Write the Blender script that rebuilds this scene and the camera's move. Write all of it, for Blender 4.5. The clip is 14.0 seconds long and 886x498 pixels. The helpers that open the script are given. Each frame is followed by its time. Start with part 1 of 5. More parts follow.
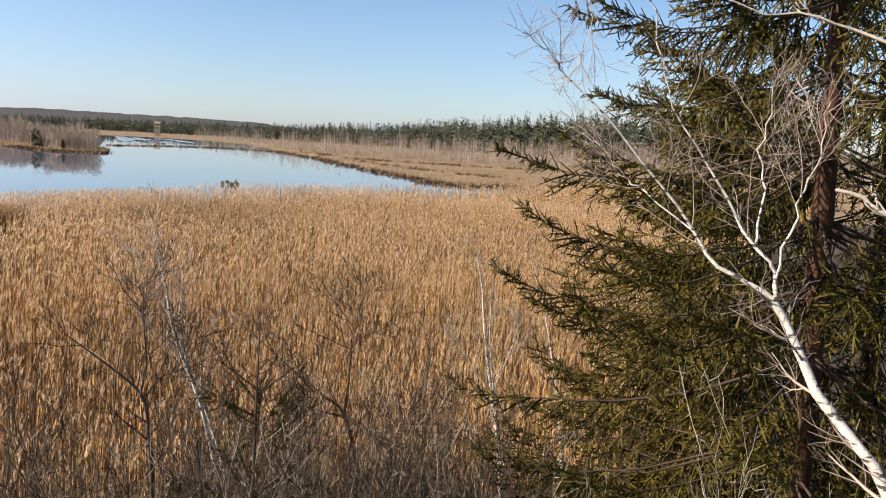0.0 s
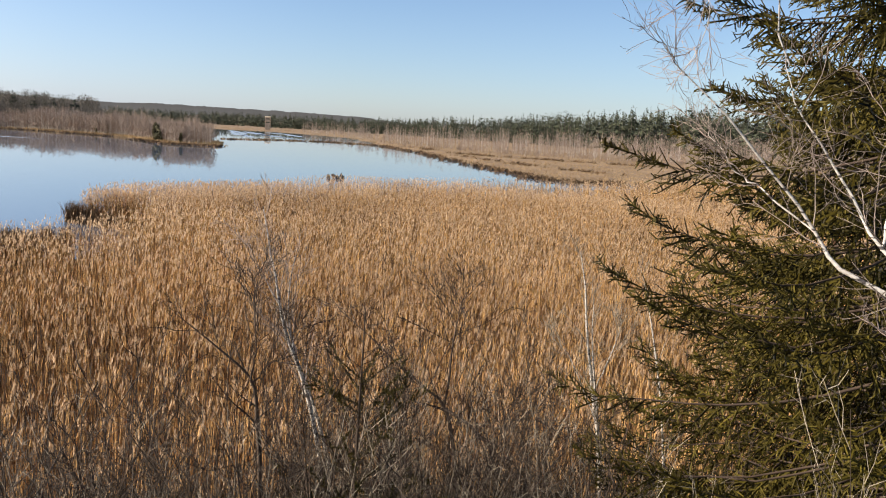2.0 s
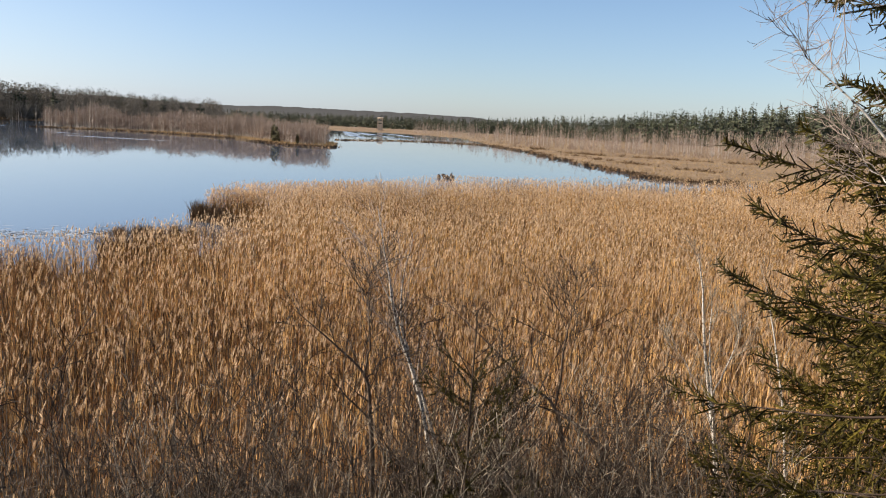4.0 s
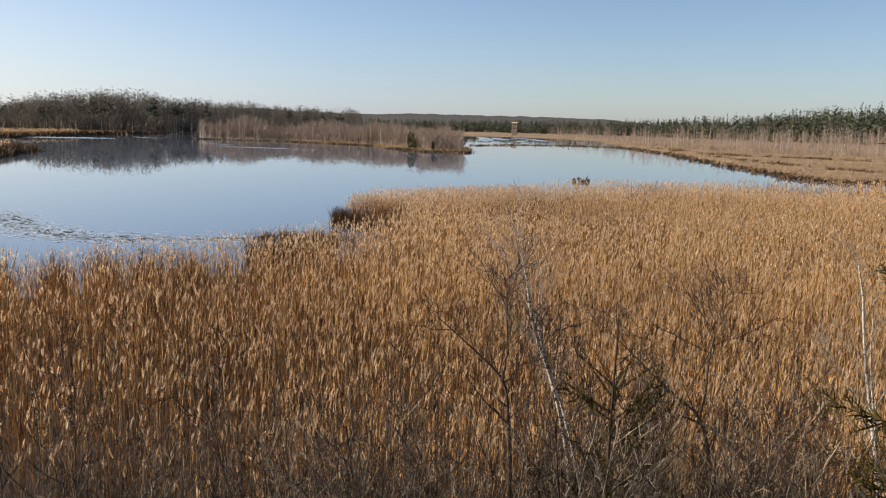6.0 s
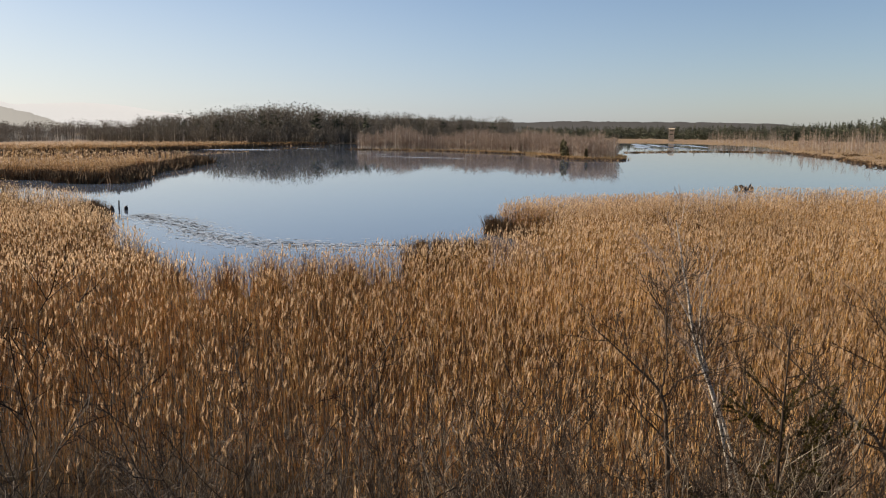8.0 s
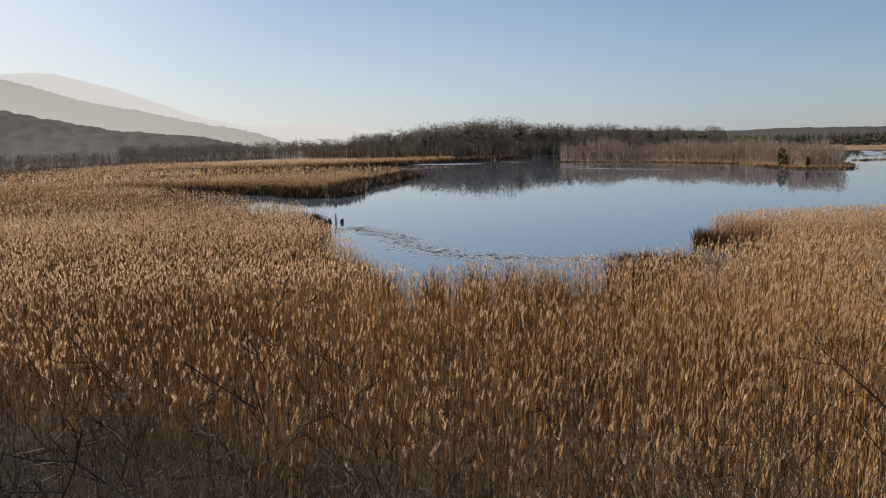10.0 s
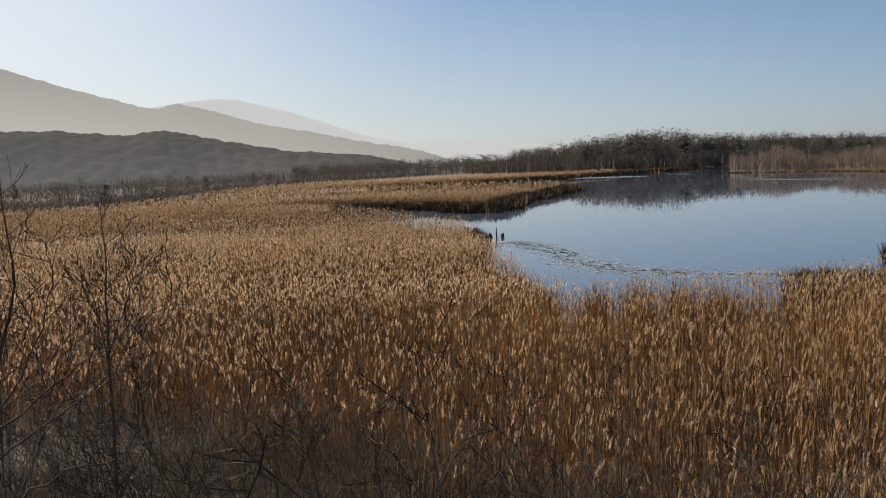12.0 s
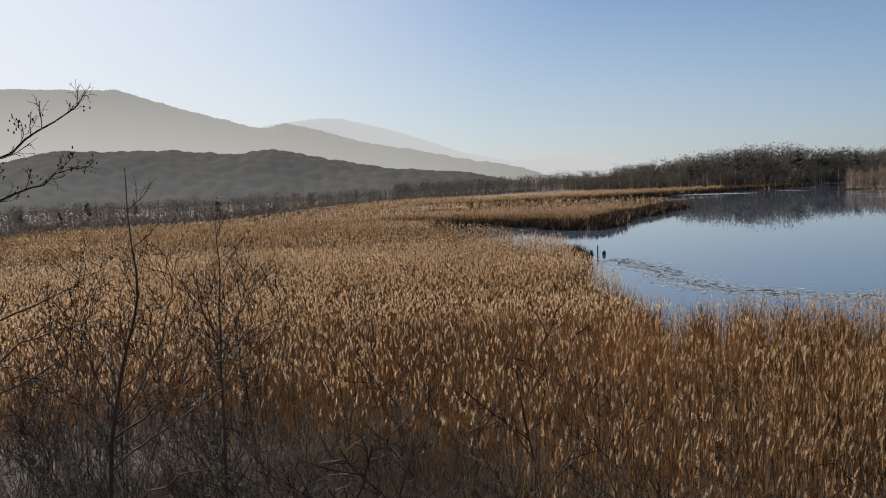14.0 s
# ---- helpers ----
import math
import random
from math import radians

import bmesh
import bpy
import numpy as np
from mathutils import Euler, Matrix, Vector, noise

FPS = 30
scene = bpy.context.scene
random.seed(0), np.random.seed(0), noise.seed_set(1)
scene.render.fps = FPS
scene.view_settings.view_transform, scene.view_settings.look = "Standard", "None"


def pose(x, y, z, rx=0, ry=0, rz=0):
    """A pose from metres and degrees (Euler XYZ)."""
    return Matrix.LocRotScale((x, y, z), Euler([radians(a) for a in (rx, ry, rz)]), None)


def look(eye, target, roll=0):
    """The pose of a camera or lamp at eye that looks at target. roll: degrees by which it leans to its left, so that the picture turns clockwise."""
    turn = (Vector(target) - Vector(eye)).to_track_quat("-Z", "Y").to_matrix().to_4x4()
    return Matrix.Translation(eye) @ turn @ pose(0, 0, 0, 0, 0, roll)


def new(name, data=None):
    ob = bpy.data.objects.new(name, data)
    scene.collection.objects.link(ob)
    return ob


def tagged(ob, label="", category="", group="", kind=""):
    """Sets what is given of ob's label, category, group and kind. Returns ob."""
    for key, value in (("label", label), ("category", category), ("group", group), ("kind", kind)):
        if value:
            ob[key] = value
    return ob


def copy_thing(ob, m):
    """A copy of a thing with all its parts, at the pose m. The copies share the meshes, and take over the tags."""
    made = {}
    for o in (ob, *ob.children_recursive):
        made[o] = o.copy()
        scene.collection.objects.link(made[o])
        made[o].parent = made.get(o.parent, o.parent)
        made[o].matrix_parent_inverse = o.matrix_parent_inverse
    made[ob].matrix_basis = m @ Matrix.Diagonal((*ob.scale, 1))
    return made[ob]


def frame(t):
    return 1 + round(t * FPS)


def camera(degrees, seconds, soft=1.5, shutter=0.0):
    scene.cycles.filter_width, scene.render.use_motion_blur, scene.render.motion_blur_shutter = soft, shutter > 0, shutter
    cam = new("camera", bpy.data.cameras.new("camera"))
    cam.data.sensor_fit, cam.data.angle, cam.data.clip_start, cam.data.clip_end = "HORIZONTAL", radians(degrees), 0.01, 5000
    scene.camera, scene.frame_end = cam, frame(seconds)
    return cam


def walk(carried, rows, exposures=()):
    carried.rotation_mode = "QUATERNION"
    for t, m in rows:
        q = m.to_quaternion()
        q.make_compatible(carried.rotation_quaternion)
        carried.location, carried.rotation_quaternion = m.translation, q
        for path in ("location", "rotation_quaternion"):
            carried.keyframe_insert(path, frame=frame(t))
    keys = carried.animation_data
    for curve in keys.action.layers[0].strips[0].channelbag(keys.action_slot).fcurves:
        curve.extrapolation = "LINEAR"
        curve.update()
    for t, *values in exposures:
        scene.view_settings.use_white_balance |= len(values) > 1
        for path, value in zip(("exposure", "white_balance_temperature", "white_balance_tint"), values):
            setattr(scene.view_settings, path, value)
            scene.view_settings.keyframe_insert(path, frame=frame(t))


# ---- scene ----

EYE = 7.0
cam = camera(56.67, 14.0, soft=1.1)
# seconds, yaw to the left, pitch, roll; the eye swings on an arm of 0.3 m
TURNS = [
    (0.0, 0.0, -7.64, 2.8), (0.5, 0.17, -7.79, 2.79), (1.0, 2.21, -8.1, 2.8), (1.5, 4.37, -8.15, 2.9), (2.0, 7.03, -8.35, 2.96),
    (2.5, 9.13, -8.5, 3.0), (3.0, 10.73, -8.57, 2.96), (3.2, 11.3, -8.58, 2.92), (5.3, 20.73, -8.8, 1.37), (5.5, 21.4, -8.76, 1.3),
    (6.0, 24.12, -8.67, 1.01), (6.5, 27.02, -8.48, 0.81), (7.0, 28.85, -8.32, 0.74), (7.5, 31.62, -8.27, 0.44),
    (8.0, 34.74, -8.19, 0.07), (8.5, 39.82, -7.93, -0.45), (8.7, 41.19, -7.87, -0.48), (11.0, 54.67, -6.43, -2.04),
    (11.5, 57.55, -6.12, -2.26), (12.0, 60.0, -5.8, -2.43), (12.5, 62.09, -5.48, -2.49), (13.0, 63.66, -5.09, -2.53),
    (13.5, 65.04, -4.63, -2.66), (14.0, 66.88, -4.34, -2.53)]


def eye_pose(yaw, pitch, roll):
    a, p = radians(yaw), radians(pitch)
    e = Vector((-0.3 * math.sin(a), 0.3 * math.cos(a) - 0.3, EYE))
    return look(e, e + Vector((-math.sin(a) * math.cos(p), math.cos(a) * math.cos(p), math.sin(p))), roll)


walk(cam, [(t, eye_pose(y, p, r)) for t, y, p, r in TURNS],
     exposures=[(0.0, 1.12, 6200, 13), (3.2, 1.0, 6250, 13), (5.3, 0.92, 6350, 13), (6.5, 0.74, 6530, 13.5), (8.0, 0.66, 6720, 14), (8.7, 0.61, 6680, 14), (11.0, 0.36, 6380, 13), (12.0, 0.31, 6330, 12.5),
                (12.5, 0.41, 6280, 12.5), (13.0, 0.26, 6230, 12), (14.0, 0.29, 6200, 12)])

# ---- sky and sun ----
SUN_YAW, SUN_UP = 104.0, 30.0
world = bpy.data.worlds.new("sky")
scene.world = world
world.use_nodes = True
sky = world.node_tree.nodes.new("ShaderNodeTexSky")
sky.sky_type, sky.sun_disc = "NISHITA", False
sky.sun_elevation, sky.sun_rotation = radians(SUN_UP), radians(-SUN_YAW)
sky.air_density, sky.dust_density, sky.ozone_density = 1.0, 0.45, 4.2
back = world.node_tree.nodes["Background"]
back.inputs["Strength"].default_value = 0.067
# pale haze all round the horizon
wn, wl = world.node_tree.nodes, world.node_tree.links
way, split, rise, haze = (wn.new(k) for k in ("ShaderNodeTexCoord", "ShaderNodeSeparateXYZ", "ShaderNodeMapRange", "ShaderNodeMix"))
wl.new(way.outputs["Generated"], split.inputs[0]), wl.new(split.outputs["Z"], rise.inputs[0])
rise.interpolation_type = "SMOOTHSTEP"
for i, v in enumerate((0.0, 0.3, 0.64, 0.0)):
    rise.inputs[i + 1].default_value = v
haze.data_type = "RGBA"
# thicker towards the sun
toward, spread, thick_haze = wn.new("ShaderNodeVectorMath"), wn.new("ShaderNodeMapRange"), wn.new("ShaderNodeMath")
toward.operation, thick_haze.operation = "DOT_PRODUCT", "MULTIPLY"
toward.inputs[1].default_value = (-math.sin(radians(SUN_YAW)), math.cos(radians(SUN_YAW)), 0)
wl.new(way.outputs["Generated"], toward.inputs[0]), wl.new(toward.outputs["Value"], spread.inputs[0])
for i, v in enumerate((0.0, 0.95, 0.25, 1.0)):
    spread.inputs[i + 1].default_value = v
wl.new(rise.outputs[0], thick_haze.inputs[0]), wl.new(spread.outputs[0], thick_haze.inputs[1])
wl.new(thick_haze.outputs[0], haze.inputs["Factor"]), wl.new(sky.outputs[0], haze.inputs["A"])
tone, near_sun = wn.new("ShaderNodeMix"), wn.new("ShaderNodeMapRange")
tone.data_type = "RGBA"
for i, v in enumerate((0.3, 0.92, 0.0, 1.0)):
    near_sun.inputs[i + 1].default_value = v
tone.inputs["A"].default_value, tone.inputs["B"].default_value = (5.1, 6.2, 8.5, 1), (9.2, 9.1, 8.4, 1)
wl.new(toward.outputs["Value"], near_sun.inputs[0]), wl.new(near_sun.outputs[0], tone.inputs["Factor"])
wl.new(tone.outputs["Result"], haze.inputs["B"])
# bright veil of thin mist round the sun
aim, veil, bright = wn.new("ShaderNodeVectorMath"), wn.new("ShaderNodeMapRange"), wn.new("ShaderNodeMix")
aim.operation, veil.interpolation_type, bright.data_type = "DOT_PRODUCT", "SMOOTHSTEP", "RGBA"
aim.inputs[1].default_value = (-math.sin(radians(SUN_YAW)) * math.cos(radians(SUN_UP)), math.cos(radians(SUN_YAW)) * math.cos(radians(SUN_UP)), math.sin(radians(SUN_UP)))
for i, v in enumerate((0.66, 1.08, 0.0, 0.8)):
    veil.inputs[i + 1].default_value = v
bright.inputs["B"].default_value = (11.5, 11.3, 10.6, 1)
wl.new(way.outputs["Generated"], aim.inputs[0]), wl.new(aim.outputs["Value"], veil.inputs[0])
wl.new(veil.outputs[0], bright.inputs["Factor"]), wl.new(haze.outputs["Result"], bright.inputs["A"])
wl.new(bright.outputs["Result"], back.inputs[0])
sun = new("sun", bpy.data.lights.new("sun", "SUN"))
sun.data.energy, sun.data.angle, sun.data.color = 5.0, radians(0.6), (1.0, 0.9, 0.76)
a, u = radians(SUN_YAW), radians(SUN_UP)
sun.matrix_world = look((0, 0, 60), (60 * math.sin(a) * math.cos(u), -60 * math.cos(a) * math.cos(u), 60 - 60 * math.sin(u)))


# ---- materials ----
def material(name, low, high, scale=6.0, rough=0.85, island=0.35, bump=0.0, bump_scale=40.0, through_light=0.0, metal=0.0,
             spec=0.3, stretch=(1, 1, 1), haze_glow=None, haze_top=0.0):
    """Two tones mixed by coarse and fine noise and by a random value for each island."""
    m = bpy.data.materials.new(name)
    m.use_nodes = True
    nt = m.node_tree
    n, l = nt.nodes, nt.links
    bsdf = n["Principled BSDF"]
    co = n.new("ShaderNodeTexCoord")
    mp = n.new("ShaderNodeMapping")
    mp.inputs["Scale"].default_value = stretch
    l.new(co.outputs["Object"], mp.inputs[0])
    coarse, fine = n.new("ShaderNodeTexNoise"), n.new("ShaderNodeTexNoise")
    coarse.inputs["Scale"].default_value, fine.inputs["Scale"].default_value = scale * 0.13, scale
    fine.inputs["Detail"].default_value = 5
    l.new(mp.outputs[0], coarse.inputs["Vector"]), l.new(mp.outputs[0], fine.inputs["Vector"])
    add = n.new("ShaderNodeMath")
    add.operation = "ADD"
    l.new(coarse.outputs[0], add.inputs[0]), l.new(fine.outputs[0], add.inputs[1])
    geo = n.new("ShaderNodeNewGeometry")
    rnd = n.new("ShaderNodeMath")
    rnd.operation = "MULTIPLY_ADD"
    rnd.inputs[1].default_value, rnd.inputs[2].default_value = island * 2, -0.5 - island
    l.new(geo.outputs["Random Per Island"], rnd.inputs[0])
    both = n.new("ShaderNodeMath")
    both.operation = "ADD"
    l.new(add.outputs[0], both.inputs[0]), l.new(rnd.outputs[0], both.inputs[1])
    ramp = n.new("ShaderNodeMix")
    ramp.data_type, ramp.clamp_factor = "RGBA", True
    l.new(both.outputs[0], ramp.inputs["Factor"])
    ramp.inputs["A"].default_value, ramp.inputs["B"].default_value = (*low, 1), (*high, 1)
    l.new(ramp.outputs["Result"], bsdf.inputs["Base Color"])
    bsdf.inputs["Roughness"].default_value = rough
    bsdf.inputs["Metallic"].default_value = metal
    bsdf.inputs["Specular IOR Level"].default_value = spec
    if bump:
        b, t = n.new("ShaderNodeBump"), n.new("ShaderNodeTexNoise")
        t.inputs["Scale"].default_value = bump_scale
        l.new(mp.outputs[0], t.inputs["Vector"]), l.new(t.outputs[0], b.inputs["Height"])
        b.inputs["Strength"].default_value, b.inputs["Distance"].default_value = bump, 0.02
        l.new(b.outputs[0], bsdf.inputs["Normal"])
    # distance haze, painted on as emission of the surface itself
    if haze_glow:
        bsdf.inputs["Emission Color"].default_value, bsdf.inputs["Emission Strength"].default_value = (*haze_glow, 1), 1.0
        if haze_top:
            # the painted haze brightens towards the foot and towards the sun
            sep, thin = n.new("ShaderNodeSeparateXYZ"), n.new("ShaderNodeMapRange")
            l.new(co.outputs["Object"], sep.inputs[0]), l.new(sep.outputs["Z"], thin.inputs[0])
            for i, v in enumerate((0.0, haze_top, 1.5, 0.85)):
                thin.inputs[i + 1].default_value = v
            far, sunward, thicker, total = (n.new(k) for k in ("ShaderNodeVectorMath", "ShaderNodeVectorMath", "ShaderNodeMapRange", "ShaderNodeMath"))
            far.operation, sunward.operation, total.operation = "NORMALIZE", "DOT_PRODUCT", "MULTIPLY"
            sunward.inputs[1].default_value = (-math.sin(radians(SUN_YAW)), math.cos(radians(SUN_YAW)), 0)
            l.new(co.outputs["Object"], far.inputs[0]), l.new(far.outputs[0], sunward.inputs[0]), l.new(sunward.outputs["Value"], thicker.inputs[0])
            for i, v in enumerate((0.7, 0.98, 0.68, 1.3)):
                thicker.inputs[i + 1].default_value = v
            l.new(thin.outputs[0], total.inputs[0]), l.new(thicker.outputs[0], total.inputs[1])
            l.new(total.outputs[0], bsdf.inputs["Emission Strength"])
    if through_light:
        tr, mix = n.new("ShaderNodeBsdfTranslucent"), n.new("ShaderNodeMixShader")
        mix.inputs[0].default_value = through_light
        l.new(ramp.outputs["Result"], tr.inputs[0])
        l.new(bsdf.outputs[0], mix.inputs[1]), l.new(tr.outputs[0], mix.inputs[2])
        l.new(mix.outputs[0], n["Material Output"].inputs["Surface"])
    return m


def birch_material():
    m = material("birch_bark", (0.36, 0.31, 0.245), (0.66, 0.6, 0.51), scale=14, rough=0.6, island=0.1, bump=0.3)
    nt = m.node_tree
    n, l = nt.nodes, nt.links
    co, mp, t = n.new("ShaderNodeTexCoord"), n.new("ShaderNodeMapping"), n.new("ShaderNodeTexNoise")
    mp.inputs["Scale"].default_value = (7, 7, 26)
    t.inputs["Scale"].default_value, t.inputs["Detail"].default_value = 1.3, 4
    l.new(co.outputs["Object"], mp.inputs[0]), l.new(mp.outputs[0], t.inputs["Vector"])
    r = n.new("ShaderNodeValToRGB")
    r.color_ramp.elements[0].position, r.color_ramp.elements[1].position = 0.55, 0.61
    l.new(t.outputs[0], r.inputs[0])
    mix = n.new("ShaderNodeMix")
    mix.data_type = "RGBA"
    l.new(r.outputs[0], mix.inputs["Factor"])
    old = n["Principled BSDF"].inputs["Base Color"].links[0].from_socket
    l.new(old, mix.inputs["A"])
    mix.inputs["B"].default_value = (0.06, 0.05, 0.045, 1)
    l.new(mix.outputs["Result"], n["Principled BSDF"].inputs["Base Color"])
    return m


def water_material():
    m = bpy.data.materials.new("lake_water")
    m.use_nodes = True
    n, l = m.node_tree.nodes, m.node_tree.links
    b = n["Principled BSDF"]
    b.inputs["Base Color"].default_value = (0.085, 0.11, 0.15, 1)
    b.inputs["Roughness"].default_value, b.inputs["IOR"].default_value = 0.012, 1.38
    co, t1, t2, bump = (n.new(k) for k in ("ShaderNodeTexCoord", "ShaderNodeTexNoise", "ShaderNodeTexNoise", "ShaderNodeBump"))
    t1.inputs["Scale"].default_value, t2.inputs["Scale"].default_value = 2.2, 0.05
    l.new(co.outputs["Object"], t1.inputs["Vector"]), l.new(co.outputs["Object"], t2.inputs["Vector"])
    mul = n.new("ShaderNodeMath")
    mul.operation = "MULTIPLY"
    l.new(t1.outputs[0], mul.inputs[0]), l.new(t2.outputs[0], mul.inputs[1])
    l.new(mul.outputs[0], bump.inputs["Height"])
    bump.inputs["Strength"].default_value, bump.inputs["Distance"].default_value = 0.06, 0.02
    l.new(bump.outputs[0], b.inputs["Normal"])
    return m


WATER = water_material()
STRAW_SOIL = material("straw_ground", (0.08, 0.05, 0.027), (0.32, 0.215, 0.112), scale=0.5, island=0.0, bump=0.6, bump_scale=3)
SOIL = material("soil_and_litter", (0.02, 0.014, 0.009), (0.09, 0.06, 0.032), scale=1.2, island=0.0, bump=0.6, bump_scale=9)
SHRUB_TWIG = material("shrub_twig", (0.04, 0.034, 0.026), (0.34, 0.285, 0.215), scale=9, rough=0.75, spec=0.15)
REED_STEM = material("reed_stem", (0.058, 0.027, 0.01), (0.6, 0.35, 0.125), scale=0.7, island=0.65)
REED_PLUME = material("reed_plume", (0.345, 0.228, 0.126), (0.74, 0.535, 0.325), scale=0.7, island=0.45, through_light=0.5)
SEDGE = material("dry_sedge", (0.2, 0.13, 0.06), (0.48, 0.33, 0.165), scale=0.3, through_light=0.25)
DEAD_GRASS = material("dead_grass", (0.09, 0.068, 0.042), (0.34, 0.26, 0.16), scale=1.0, through_light=0.1)
WET_WOOD = material("wet_wood", (0.015, 0.011, 0.008), (0.05, 0.036, 0.025), scale=6, rough=0.5)
RUSTY_REED = material("rusty_reed", (0.09, 0.045, 0.022), (0.32, 0.18, 0.09), scale=1.0)
TUSSOCK = material("dark_tussock", (0.045, 0.027, 0.013), (0.2, 0.115, 0.05), scale=1.0)
GREY_TWIG = material("grey_twig", (0.1, 0.078, 0.052), (0.42, 0.35, 0.25), scale=9, rough=0.75, spec=0.2)
DEAD_WOOD = material("bare_dead_wood", (0.2, 0.16, 0.12), (0.42, 0.36, 0.28), scale=14, bump=0.3)
DARK_TWIG = material("dark_twig", (0.022, 0.015, 0.01), (0.085, 0.06, 0.038), scale=9, rough=0.8, spec=0.2)
RED_TWIG = material("birch_twig", (0.13, 0.095, 0.073), (0.42, 0.33, 0.26), scale=9)
BIRCH = birch_material()
ALDER_BARK = material("alder_bark", (0.04, 0.025, 0.015), (0.145, 0.1, 0.064), scale=18, bump=0.4)
SPRUCE_BARK = material("spruce_bark", (0.012, 0.008, 0.006), (0.1, 0.045, 0.02), scale=14, bump=1.0, bump_scale=22, stretch=(1, 1, 0.35))
BOUGH_BARK = material("spruce_bough_bark", (0.025, 0.017, 0.012), (0.09, 0.058, 0.036), scale=9)
# near-black low tone puts the crown's inner shade into the needle colour
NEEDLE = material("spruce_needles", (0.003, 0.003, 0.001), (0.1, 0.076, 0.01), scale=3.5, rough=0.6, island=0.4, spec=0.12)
FAR_CONIFER = material("far_conifer", (0.033, 0.04, 0.023), (0.09, 0.094, 0.05), scale=0.2, island=0.4)
ISLE_PINE = material("olive_pine", (0.06, 0.055, 0.027), (0.16, 0.135, 0.065), scale=0.4, island=0.4)
FAR_BIRCH = material("far_birch", (0.17, 0.12, 0.085), (0.38, 0.285, 0.21), scale=0.2, island=0.3)
FAR_STEM = material("far_birch_stem", (0.28, 0.23, 0.185), (0.52, 0.46, 0.39), scale=0.2, island=0.4)
FAR_BARE = material("far_bare_wood", (0.07, 0.062, 0.048), (0.18, 0.155, 0.12), scale=0.2, island=0.4, through_light=0.2)
FAR_SCRUB = material("far_scrub_wood", (0.075, 0.062, 0.05), (0.17, 0.142, 0.115), scale=0.2, island=0.4, through_light=0.3)
# emission stands for the haze over this wood
RISE_WOOD = material("hazy_wood", (0.03, 0.027, 0.022), (0.075, 0.066, 0.055), scale=0.12, island=0.0, haze_glow=(0.055, 0.053, 0.048), spec=0.0, haze_top=55.0)
TOWER_WOOD = material("weathered_planks", (0.42, 0.32, 0.22), (0.68, 0.54, 0.38), scale=4, stretch=(1, 1, 0.2))
# the hills shine faintly themselves; this emission replaces hazy air
HILL_NEAR = material("hazy_wooded_hill", (0.01, 0.009, 0.008), (0.02, 0.018, 0.016), scale=0.05, island=0.0, haze_glow=(0.072, 0.069, 0.064), spec=0.0, haze_top=55.0)
HILL_MID = material("hazy_mountain", (0.02, 0.019, 0.017), (0.045, 0.042, 0.038), scale=0.012, island=0.0, haze_glow=(0.262, 0.252, 0.222), spec=0.0, haze_top=380.0)
HILL_FAR = material("pale_hazy_mountain", (0.03, 0.03, 0.03), (0.05, 0.05, 0.05), scale=0.01, island=0.0, haze_glow=(0.47, 0.465, 0.44), spec=0.0)


# ---- geometry helpers ----
def unit(v):
    return v / (np.linalg.norm(v, axis=-1, keepdims=True) + 1e-9)


